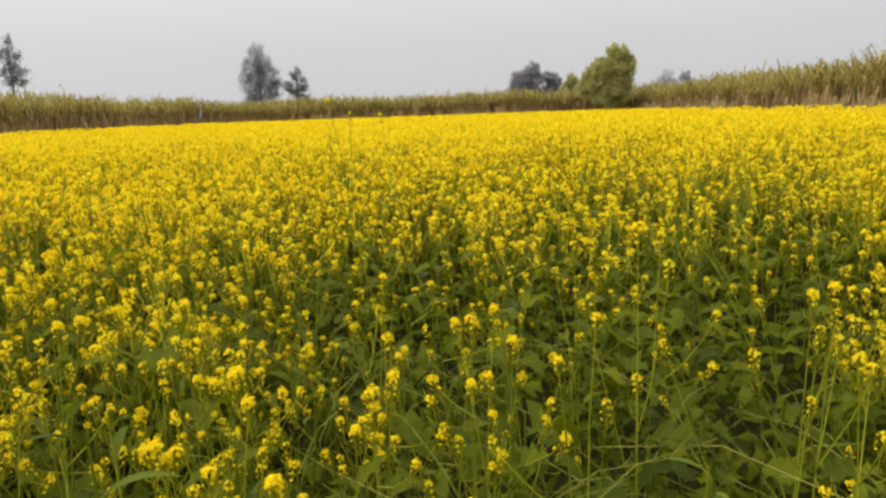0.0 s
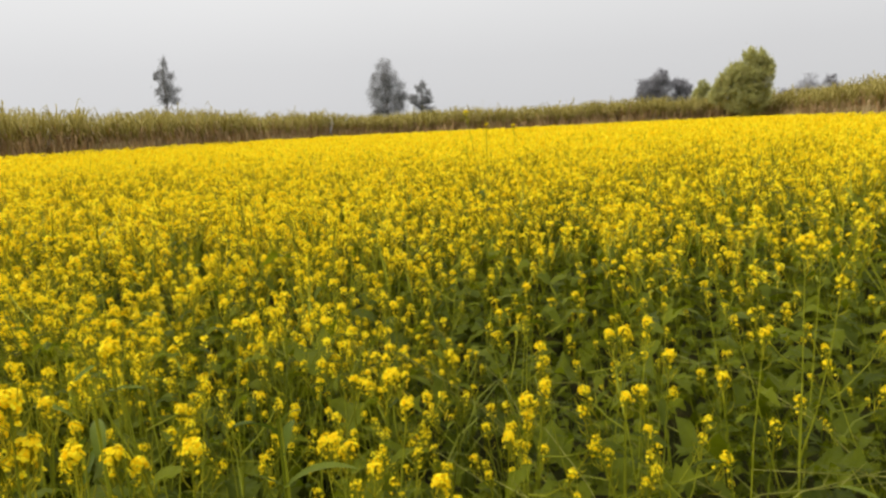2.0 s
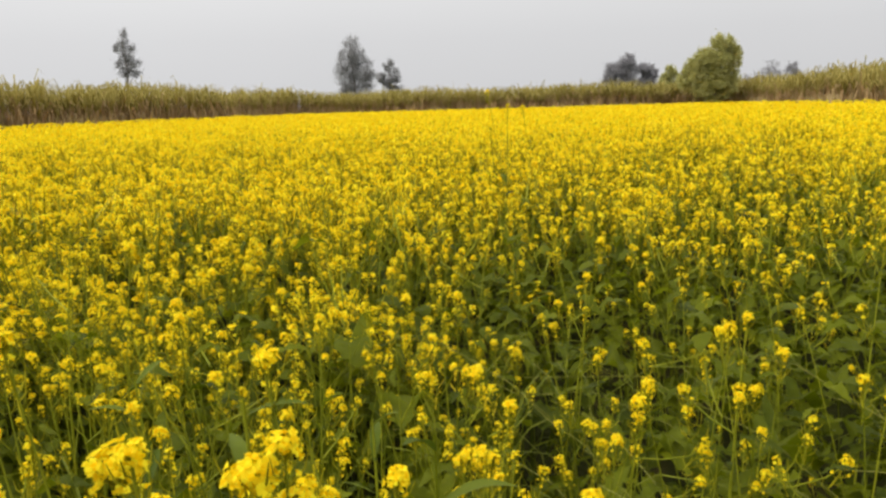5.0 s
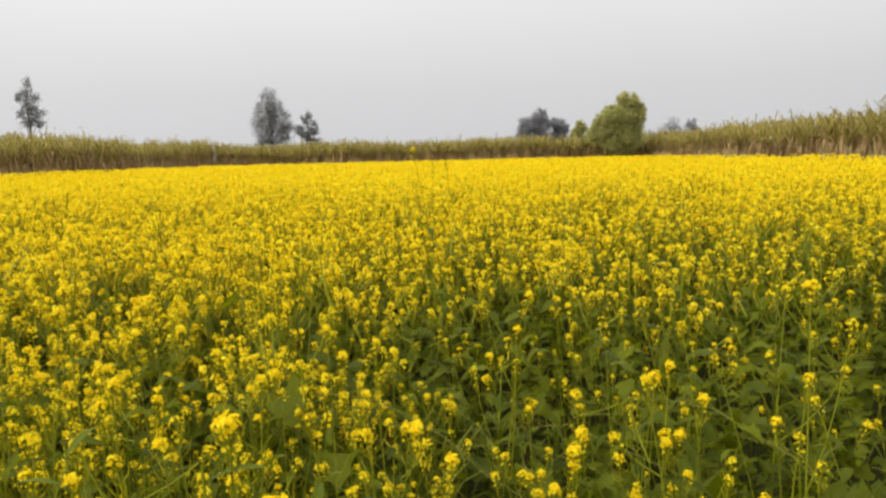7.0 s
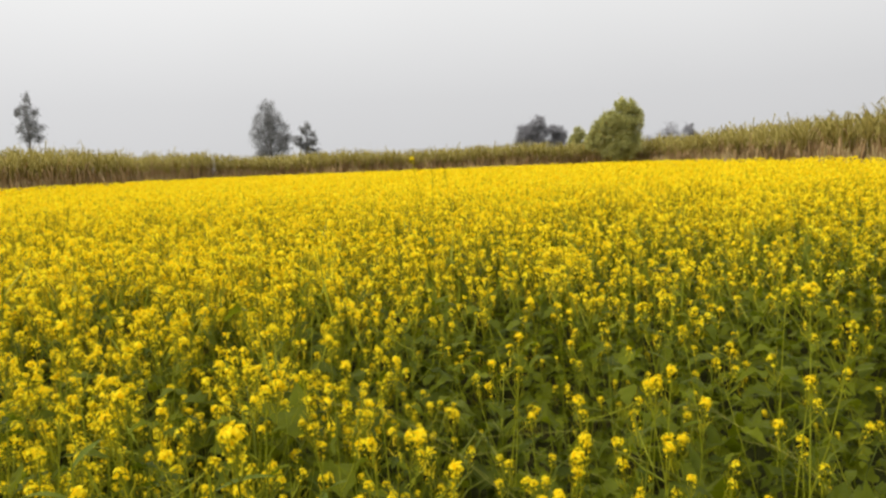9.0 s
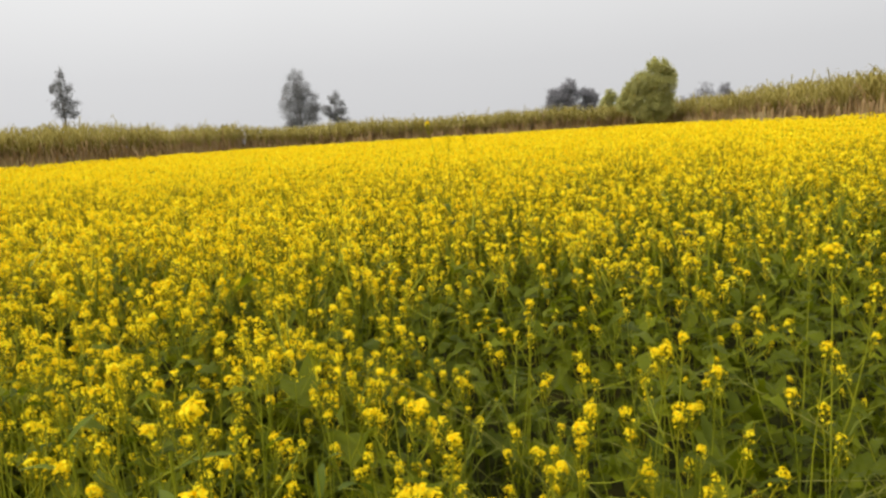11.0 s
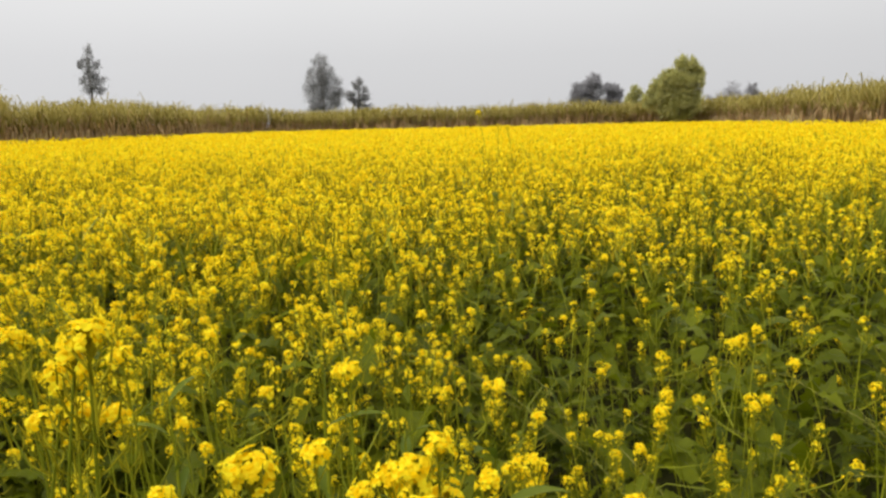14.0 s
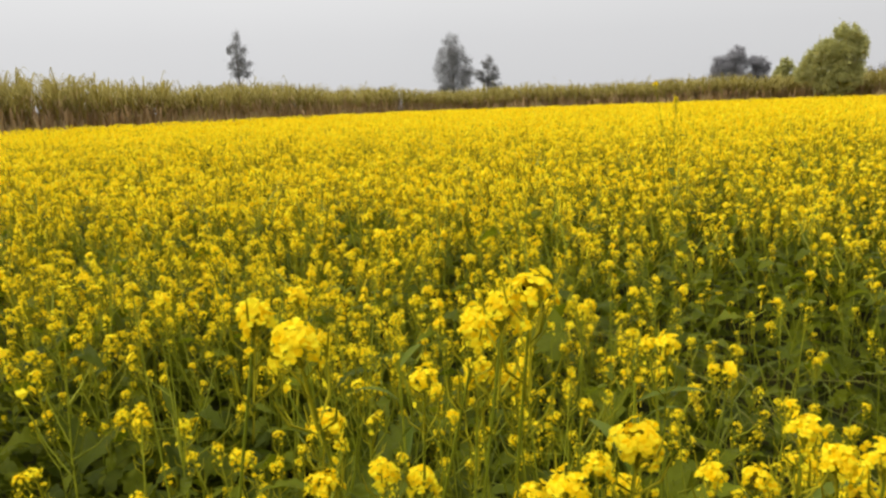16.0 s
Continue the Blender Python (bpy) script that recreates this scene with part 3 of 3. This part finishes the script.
def plant_field():
    def in_view(p):
        return (p[:, 0] > -1.0 * p[:, 1] - 1.0) & (p[:, 0] < 0.72 * p[:, 1] + 0.75)

    kinds = [[simple_plant(100 * lv + i, (10, 10, 9)[lv - 1], lv) for i in range(10)] for lv in (1, 2, 3)]
    thins = [[simple_plant(100 * lv + 50 + i, (3, 5, 5)[lv - 1], lv, True) for i in range(5)] for lv in (1, 2, 3)]
    a = grid_spots(0.225, -11, 9, 2.5, 10)
    a = a[in_view(a) & (a[:, 1] > 3.5) & (a[:, 1] < 9.0)]
    f = grid_spots(0.24, -5, 2, 1.3, 4)  # small plants below the nearest tall ones
    f = f[in_view(f) & (f[:, 1] > 2.4) & (f[:, 1] < 3.5) & (rng.random(len(f)) < 0.7 * bloom(f[:, 0], f[:, 1]) ** 2)]
    rise = np.repeat((1.0, 0.84), (len(a), len(f)))
    stand("mustard_stand", np.concatenate([a, f]), kinds[0], thins[0], "dense mustard plants in yellow bloom, in the field's near part", rise)
    c = grid_spots(0.28, LEFT + 0.3, RIGHT - 0.3, 7, 24)
    c = c[in_view(c) & (c[:, 1] >= 9.0) & (c[:, 1] < 21.0)]
    stand("mustard_stand", c, kinds[1], thins[1], "dense mustard in yellow bloom, in the middle of the field")
    d = grid_spots(0.37, LEFT + 0.3, RIGHT - 0.3, 19, BACK - 0.3)
    d = d[d[:, 1] >= 21.0]
    stand("mustard_stand", d, kinds[2], thins[2], "unbroken yellow mustard bloom out to the sugarcane")
    e = grid_spots(0.36, -13, RIGHT - 0.3, 0.5, 9)
    e = e[~in_view(e) & (e[:, 1] > 0.4) & (e[:, 1] < 9.0)]
    stand("mustard_stand", e, kinds[1], thins[1], "yellow mustard bloom along the field's edge")
    e = grid_spots(0.5, LEFT + 0.3, RIGHT - 0.3, 0.6, 23)
    e = e[~in_view(e) & (e[:, 1] < 21.0) & ((e[:, 1] >= 9.0) | (e[:, 0] < -13.2))]
    stand("mustard_stand", e, kinds[2], thins[2], "yellow mustard bloom along the sides of the field")


# ---- low leaves that close the ground between the plants ----
def make_undergrowth():
    b = Build()
    for i in range(7600):
        y = 0.5 + 8.5 * rng.random() ** 1.5 if i < 6400 else rng.uniform(0.7, 3.2)
        x = rng.uniform(-1.1 * y - 1.7, 0.72 * y + 0.75) if i < 6400 else rng.uniform(-1.1 * y - 1.9, -1.3)
        if x > -0.1 and y < 2.0 and rng.random() < 0.82:
            continue
        w, long, z = rng.uniform(0, 6.283), rng.uniform(0.08, 0.17), rng.uniform(0.06, 0.50 + 0.30 * float(smooth(1.9, 2.6, y)))
        o, wide = np.array((math.cos(w), math.sin(w), 0)), rng.uniform(0.018, 0.036)
        p = np.array((x, y, z))
        drop, lobe = rng.uniform(0.1, 0.5), rng.uniform(0.15, 0.45)
        pts = [p + o * long * t + (0, 0, long * (0.7 * t - (0.6 + drop) * t * t)) + rng.normal(0, 0.004, 3) for t in (0, 0.16, 0.3, 0.42, 0.54, 0.66, 0.78, 0.9, 1.0)]
        teeth = [1 + (lobe if i % 2 else -lobe) * rng.uniform(0.5, 1.2) for i in range(9)]
        blade(b, pts, [0.003] + [wide * k * t for k, t in zip((0.45, 0.7, 0.9, 1.0, 0.95, 0.8, 0.5), teeth)] + [0.003], (-o[1], o[0], rng.normal(0, 0.35)), 0, 0.25)
    tagged(new("undergrowth", b.mesh("undergrowth", [LEAF])), "broad green mustard leaves close over the soil", "leaves", kind="stuff")


# ---- long grass and lodged stalks among the near plants ----
def make_grass():
    b = Build()
    for _ in range(520):
        x, y = rng.uniform(-1.6, 1.9), rng.uniform(0.65, 3.2)
        if x > 0.8 * y + 0.6 or (x > -0.2 and rng.random() < 0.6):
            continue
        w, long = rng.uniform(0, 6.283), rng.uniform(0.18, 0.5)
        o, z = np.array((math.cos(w), math.sin(w), 0)), rng.uniform(0.25, 0.62)
        p = np.array((x, y, z))
        pts = [p, p + o * long * 0.35 + (0, 0, long * 0.30), p + o * long * 0.7 + (0, 0, long * 0.34), p + o * long + (0, 0, long * rng.uniform(0.0, 0.25))]
        blade(b, [(x, y, 0)] + pts, [0.002, 0.003, 0.0032, 0.0025, 0.0006], (-o[1], o[0], 0.2))
    tagged(new("grass", b.mesh("grass", [GRASS])), "long green grass bent over between the mustard plants", "grass", kind="stuff")


def make_fallen_stalks():
    """Thin bare stalks lodged to one side: most lie in loose fans on the low leaves of the thin patch."""
    shapes = []
    for i in range(6):
        b, long = Build(), 0.50 + 0.09 * i
        line = [(0, 0, 0), (0.07, 0.01 * i, 0.40), (0.07 + long * 0.30, 0, 0.56), (0.07 + long * 0.65, 0.015 * (i - 3), 0.66), (0.07 + long, 0.03 * (i - 2), 0.70 - 0.02 * i)]
        tube(b, line, [0.0022, 0.0021, 0.0018, 0.0014, 0.0009], 5)
        for j in range(5):  # short side shoots
            t = 2 + j * 0.4
            p = np.array(line[int(t)]) * (1 - t % 1) + np.array(line[min(int(t) + 1, 4)]) * (t % 1)
            w = 2.4 * j + i
            tube(b, [p, p + (0.05, 0.02 * math.cos(w), 0.03 + 0.02 * math.sin(w))], [0.0014, 0.0005], 3)
        shapes.append(b.mesh("fallen_stalk", [LODGED]))
    fans = [(rng.uniform(-0.3, 1.4), rng.uniform(1.2, 2.6), rng.normal(152, 20), rng.uniform(0.85, 1.2)) for _ in range(20)]
    fans += [(0.42 + rng.normal(0, 0.10), 1.22 + rng.normal(0, 0.10), rng.normal(165, 10), rng.uniform(1.05, 1.25)) for _ in range(7)]
    fans += [(-0.30 + rng.normal(0, 0.14), 1.25 + rng.normal(0, 0.12), rng.normal(12, 14), rng.uniform(0.95, 1.2)) for _ in range(9)]
    for x, y, turn, size in fans:
        ob = new("fallen_stalk", shapes[int(rng.integers(6))])
        ob.matrix_basis = pose(x, y, 0, 0, 0, turn) @ Matrix.Scale(size, 4)
        tagged(ob, "thin pale green stalk leaning over the low mustard leaves", "stalk", "fallen stalks on the thin patch")


def lance_leaf(long, wide, droop):
    b = Build()
    line = [(long * t, 0, long * (0.55 * t - droop * t * t)) for t in np.linspace(0, 1, 8)]
    v, q = [], []
    for i, p in enumerate(line):
        w = wide * max(0.04, math.sin(math.pi * (i + 0.35) / 7.4)) ** 0.8
        v += [(p[0], -w, p[2] + 0.35 * w), p, (p[0], w, p[2] + 0.35 * w)]
    for i in range(7):
        q += [(3 * i, 3 * i + 1, 3 * i + 4, 3 * i + 3), (3 * i + 1, 3 * i + 2, 3 * i + 5, 3 * i + 4)]
    b.add(v, q)
    return b.mesh("leaf", [WEED])


def make_weeds():
    """A few tall weeds with long smooth pointed leaves among the mustard."""
    shapes = [lance_leaf(0.10, 0.010, 0.35), lance_leaf(0.12, 0.012, 0.6), lance_leaf(0.08, 0.009, 0.1)]
    for x, y, z in WEEDS:
        root = tagged(new("weed"), "upright weed with long pointed light green leaves", "weed", "weeds among the mustard")
        root.matrix_basis = Matrix.Translation((x, y, 0))
        b = Build()
        tube(b, [(0, 0, 0), (0.01, 0.0, z * 0.5), (0, 0.01, z * 0.85), (0, 0, z)], [0.004, 0.0036, 0.003, 0.002], 5)
        part("stem", b.mesh("stem", [STEM]), root)
        turn = rng.uniform(0, 6.3)
        for i in range(6):
            m = Matrix.Translation((0, 0, z * (0.98 - 0.075 * i))) @ Euler((0, rng.uniform(-0.5, 0.1), turn + i * 2.2)).to_matrix().to_4x4() @ Matrix.Scale(rng.uniform(0.8, 1.1), 4)
            part("leaf", shapes[i % 3], root, m)


WEEDS = ((-0.72, 0.90, 1.26), (-0.51, 1.02, 1.16), (-0.70, 1.45, 0.98), (-1.20, 1.45, 1.06), (0.55, 1.53, 0.80), (0.25, 1.20, 0.84))


# ---- the sugarcane round the field ----
def cane_clump(seed):
    """A stool of cane about 2.9 m high: jointed stalks, hanging dry leaves, arching green tops."""
    g = np.random.default_rng(seed)
    b = Build()
    for s in range(5):
        w0 = g.uniform(0, 6.3)
        foot = np.array((math.cos(w0), math.sin(w0), 0)) * g.uniform(0.05, 0.25)
        h = g.uniform(1.5, 2.0)
        bend = g.normal(0, 0.10, 2)
        line = [foot + (bend[0] * t * t, bend[1] * t * t, h * t) for t in np.linspace(0, 1, 4)]
        tube(b, line, [0.017, 0.016, 0.014, 0.010], 3, 2)
        for i in range(8):  # green leaves, up and arching over
            w, t = i * 2.4 + g.uniform(0, 1.5), g.uniform(0.62, 1.0)
            p = line[0] * (1 - t) + line[3] * t
            long = g.uniform(0.8, 1.3)
            o = np.array((math.cos(w), math.sin(w), 0))
            r = g.uniform(0.45, 1.0)
            pts = [p, p + o * long * 0.18 * r + (0, 0, long * 0.42), p + o * long * 0.5 * r + (0, 0, long * (0.80 - 0.15 * r)), p + o * long * 0.85 * r + (0, 0, long * (0.86 - 0.5 * r))]
            blade(b, pts, [0.02, 0.026, 0.020, 0.004], (-o[1], o[0], 0.15), 0 if t > 0.72 or g.random() < 0.6 else 1)
        for i in range(10):  # dead leaves, hanging
            w, t = i * 2.4 + g.uniform(0, 2), g.uniform(0.16, 0.92)
            p = line[0] * (1 - t) + line[3] * t
            o, long = np.array((math.cos(w), math.sin(w), 0)), g.uniform(0.5, 0.9)
            pts = [p, p + o * 0.12 + (0, 0, 0.10), p + o * 0.22 + (0, 0, -long * 0.25), p + o * 0.24 + (0, 0, -min(long * 0.7, p[2] - 0.03))]
            blade(b, pts, [0.022, 0.034, 0.030, 0.008], (-o[1], o[0], 0.1), 1)
    return b.arrays()


CLUMPS = [cane_clump(500 + i) for i in range(9)]


def cane_stand(u0, u1, v0, v1, step, label, tall=1.155):
    vs, qs, ms, count = [], [], [], 0
    n_u, n_v = max(1, round((u1 - u0) / step)), max(1, round((v1 - v0) / step))
    for i in range(n_u):
        for j in range(n_v):
            u, v = u0 + (i + rng.uniform(0.15, 0.85)) * (u1 - u0) / n_u, v0 + (j + rng.uniform(0.15, 0.85)) * (v1 - v0) / n_v
            p = u * EU + v * EV
            a, q, m = CLUMPS[int(rng.integers(len(CLUMPS)))]
            t, h = rng.uniform(0, 6.283), tall * rng.uniform(0.92, 1.05) * (1 + 0.035 * math.sin(0.5 * p[0] + 0.31 * p[1]) + 0.02 * math.sin(1.3 * p[1] - 0.9 * p[0]))
            r = np.array(((math.cos(t), -math.sin(t)), (math.sin(t), math.cos(t))))
            vs.append(np.concatenate([a[:, :2] @ r.T + p, a[:, 2:] * h], 1))
            qs.append(q + count)
            ms.append(m)
            count += len(a)
    me = quad_mesh("sugarcane_stand", np.concatenate(vs), np.concatenate(qs), np.concatenate(ms), [CANE_GREEN, CANE_DRY, CANE_STALK])
    tagged(new("sugarcane_stand", me), label, "sugarcane", kind="stuff")


def make_cane():
    cane_stand(LEFT - 3.0, LEFT, 10, BACK + 2.4, 0.76, "tall sugarcane with yellow-green tops and dry brown lower leaves", 1.25)
    cane_stand(LEFT, RIGHT, BACK, BACK + 3.6, 0.74, "tall sugarcane behind the mustard, dry brown below")
    cane_stand(RIGHT, RIGHT + 3.0, 10, BACK + 2.4, 0.76, "tall ripe sugarcane with pale stalks and dry brown leaves")
    b = Build()  # dead leaves and trash standing thick between the stools
    for u0, v0, u1, v1 in ((LEFT - 0.7, 12, LEFT - 0.7, BACK), (LEFT, BACK + 0.8, RIGHT, BACK + 0.8), (RIGHT + 0.7, 12, RIGHT + 0.7, BACK)):
        for _ in range(int((45 if u0 > 0 and u1 == u0 else 80) * math.hypot(u1 - u0, v1 - v0))):
            t = rng.random()
            p = np.append((u0 + (u1 - u0) * t + rng.normal(0, 0.3)) * EU + (v0 + (v1 - v0) * t + rng.normal(0, 0.3)) * EV, 0)
            h, o, w = rng.uniform(1.3, 2.1), rng.normal(0, 0.25, 3) * (1, 1, 0), rng.uniform(0, 6.3)
            blade(b, [p, p + o * 0.5 + (0, 0, h * 0.6), p + o + (0, 0, h)], [0.035, 0.045, 0.015], (math.cos(w), math.sin(w), 0), 0)
    tagged(new("cane_trash", b.mesh("cane_trash", [CANE_DRY])), "dry brown dead leaves between the sugarcane stools", "dead leaves", kind="stuff")
    cane_stand(LEFT - 2, RIGHT + 2, BACK + 3.6, BACK + 9.0, 1.15, "more sugarcane standing behind the front rows")
    b = Build()  # dry grass along the foot of the cane
    for u0, v0, u1, v1 in ((LEFT + 0.1, 12, LEFT + 0.1, BACK), (LEFT, BACK - 0.1, RIGHT, BACK - 0.1), (RIGHT - 0.1, 12, RIGHT - 0.1, BACK)):
        for _ in range(int(22 * math.hypot(u1 - u0, v1 - v0))):
            t = rng.random()
            p = np.append((u0 + (u1 - u0) * t + rng.normal(0, 0.15)) * EU + (v0 + (v1 - v0) * t + rng.normal(0, 0.15)) * EV, 0)
            h, o = rng.uniform(1.15, 1.72), rng.normal(0, 0.12, 3) * (1, 1, 0)
            blade(b, [p, p + o * 0.5 + (0, 0, h * 0.6), p + o + (0, 0, h)], [0.008, 0.010, 0.014], (math.cos(9 * t), math.sin(9 * t), 0), 0)
    tagged(new("dry_grass", b.mesh("dry_grass", [STRAW])), "pale dry grass along the foot of the sugarcane", "grass", kind="stuff")


# ---- trees ----
def make_tree(name, label, x, y, height, lobes, leaves, size, leaf_mat, trunk_r, droop=0.0, limbs=9):
    """A tapered trunk with limbs into the lobes of its crown, and a crown of many small leaf sprays in clumps."""
    g = np.random.default_rng(int(abs(x) * 10 + y))
    root = tagged(new(name), label, "tree")
    root.matrix_basis = Matrix.Translation((x, y, 0))
    b = Build()
    top = np.array(max(lobes, key=lambda o: o[2])[:3])
    trunk = [np.array((0, 0, 0)), top * 0.3 + g.normal(0, 0.01 * height, 3) * (1, 1, 0), top * 0.62, top * 0.95]
    tube(b, trunk, [trunk_r, trunk_r * 0.75, trunk_r * 0.45, trunk_r * 0.12], 7)
    for i in range(limbs):
        lobe = lobes[i % len(lobes)]
        t = g.uniform(0.25, 0.8)
        p = trunk[0] * (1 - t) + trunk[3] * t
        end = np.array(lobe[:3]) + g.normal(0, 0.45, 3) * lobe[3:]
        mid = (p + end) / 2 + (0, 0, 0.06 * height)
        tube(b, [p, mid, end], [trunk_r * 0.36, trunk_r * 0.22, trunk_r * 0.07], 5)
    part("trunk", b.mesh("trunk", [BARK]), root)
    weight = np.array([l[3] * l[4] * l[5] for l in lobes]) ** 0.75
    pick = g.choice(len(lobes), leaves, p=weight / weight.sum())
    lob = np.array(lobes)[pick]
    clump = g.normal(0, 1, (len(lobes), 26, 3))
    clump /= np.linalg.norm(clump, axis=2)[..., None]
    clump *= g.uniform(0.45, 1.08, (len(lobes), 26, 1))
    c = lob[:, :3] + (clump[pick, g.integers(0, 26, leaves)] + g.normal(0, 0.20, (leaves, 3))) * lob[:, 3:]
    d = g.normal(0, 1, (leaves, 3)) * (1, 1, 0.6 if droop == 0 else 0.4) - (0, 0, droop)
    d /= np.linalg.norm(d, axis=1)[:, None]
    a = np.cross(d, g.normal(0, 1, (leaves, 3)))
    a /= np.linalg.norm(a, axis=1)[:, None]
    s = (size * g.uniform(0.6, 1.3, leaves))[:, None]
    long = 1.0 + 0.9 * (droop > 0)
    v = np.stack([c - d * s * long, c - a * s * 0.42, c + d * s * long, c + a * s * 0.42], 1).reshape(-1, 3)
    part("crown", quad_mesh("crown", v, np.arange(4 * leaves).reshape(-1, 4), np.zeros(leaves, int), [leaf_mat], False), root)
    return root


def make_trees():
    # the haze on these far crowns is in their leaf colour
    make_tree("eucalyptus_tree", "slender grey-green eucalyptus paled by painted haze, with a thin bare trunk", -52.9, 90, 12.8,
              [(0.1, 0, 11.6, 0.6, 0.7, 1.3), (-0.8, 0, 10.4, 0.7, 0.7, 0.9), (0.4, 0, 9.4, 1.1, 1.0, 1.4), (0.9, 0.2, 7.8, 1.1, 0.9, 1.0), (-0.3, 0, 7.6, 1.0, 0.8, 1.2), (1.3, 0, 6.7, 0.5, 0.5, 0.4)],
              4800, 0.12, GUM_HAZED, 0.16)
    make_tree("eucalyptus_tree", "tall dense grey-green tree, paled by haze painted into its leaves", -32.1, 130, 14.8,
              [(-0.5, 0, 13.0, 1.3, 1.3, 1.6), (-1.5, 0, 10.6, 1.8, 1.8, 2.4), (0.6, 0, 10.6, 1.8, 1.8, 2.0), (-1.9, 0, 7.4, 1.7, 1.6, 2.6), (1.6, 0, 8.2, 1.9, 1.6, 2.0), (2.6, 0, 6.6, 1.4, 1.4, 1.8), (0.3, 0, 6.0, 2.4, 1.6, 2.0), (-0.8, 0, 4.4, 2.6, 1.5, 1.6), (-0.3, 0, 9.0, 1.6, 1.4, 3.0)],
              24000, 0.12, GUM_HAZED, 0.30)
    make_tree("tree", "small open tree beside the taller one, greyed by painted haze", -26.9, 135, 10.2,
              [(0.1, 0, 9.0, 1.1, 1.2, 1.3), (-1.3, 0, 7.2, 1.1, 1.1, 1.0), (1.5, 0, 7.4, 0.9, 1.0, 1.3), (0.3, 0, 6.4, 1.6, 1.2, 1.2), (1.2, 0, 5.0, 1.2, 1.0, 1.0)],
              8000, 0.12, GUM_HAZED, 0.2)
    # from here the farthest trees, their grey all haze put into the colour
    make_tree("tree", "rounded tree far off, greyed by haze painted into its leaves", 20.3, 170, 12.2,
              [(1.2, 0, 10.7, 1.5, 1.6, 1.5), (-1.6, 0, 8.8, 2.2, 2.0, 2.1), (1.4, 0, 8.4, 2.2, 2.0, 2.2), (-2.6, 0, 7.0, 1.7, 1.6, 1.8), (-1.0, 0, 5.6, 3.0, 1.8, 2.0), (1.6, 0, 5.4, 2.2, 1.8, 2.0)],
              26000, 0.15, HAZE_GREY, 0.3)
    make_tree("tree", "broad low tree far off, greyed by haze painted into its leaves", 25.9, 171, 9.9,
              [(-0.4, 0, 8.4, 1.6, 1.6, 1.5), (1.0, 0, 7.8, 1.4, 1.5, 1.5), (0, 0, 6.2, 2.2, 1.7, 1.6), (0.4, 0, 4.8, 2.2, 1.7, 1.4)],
              17000, 0.15, HAZE_GREY, 0.25)
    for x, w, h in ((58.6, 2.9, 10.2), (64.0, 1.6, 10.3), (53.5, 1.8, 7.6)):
        make_tree("tree", "small far tree dimmed by haze painted into its leaves", x, 190, h,
                  [(0, 0, h - 1.5, w * 0.7, w * 0.7, 1.4), (-w * 0.3, 0, h - 3.0, w, w, 1.6), (w * 0.4, 0, h - 3.4, w * 0.8, w, 1.5), (0, 0, h - 5, w, w, 1.5)], 5500, 0.14, HAZE_GREY, 0.2)
    make_tree("willow_tree", "bushy light green willow, paled by painted haze, standing at the edge of the sugarcane", 12.93, 56, 6.3,
              [(0.36, 0, 5.42, 0.59, 0.66, 0.72), (1.15, 0.13, 5.22, 0.56, 0.66, 0.72), (1.52, 0, 4.04, 0.43, 0.59, 1.05), (-0.42, 0, 4.60, 0.72, 0.70, 0.74), (-1.12, 0, 4.05, 0.68, 0.70, 0.74), (-1.72, 0, 3.50, 0.56, 0.62, 0.74),
               (-2.11, 0, 2.92, 0.43, 0.53, 0.59), (0.26, -0.2, 3.84, 0.99, 0.79, 1.05), (1.05, -0.13, 2.79, 0.63, 0.66, 1.05), (-0.66, -0.13, 2.92, 0.99, 0.66, 0.99), (0.26, -0.13, 2.39, 1.12, 0.66, 0.92), (0.79, -0.2, 4.43, 0.59, 0.59, 0.72)],
              26000, 0.076, WILLOW_HAZED, 0.17, 0.9, 14)
    make_tree("tree", "small rounded green tree beside the willow, behind the sugarcane", 15.3, 86, 5.8,
              [(0.10, 0, 4.7, 0.60, 0.6, 0.75), (-0.45, 0, 3.8, 0.75, 0.7, 0.9), (0.55, 0, 3.8, 0.60, 0.7, 1.0), (0, 0, 2.6, 0.95, 0.7, 0.8)],
              4200, 0.10, WILLOW_HAZED, 0.12, 0.3)
    make_tree("shrub", "low green shrub showing over the sugarcane, greyed by painted haze", -26.7, 75, 3.7, [(0, 0, 3.0, 0.9, 0.8, 0.7), (1.0, 0, 2.6, 0.7, 0.8, 0.6)], 900, 0.16, GUM_HAZED, 0.08)


make_trees()
make_cane()
plant_field()
make_undergrowth()
make_grass()
make_fallen_stalks()
make_weeds()
place_near_plants()
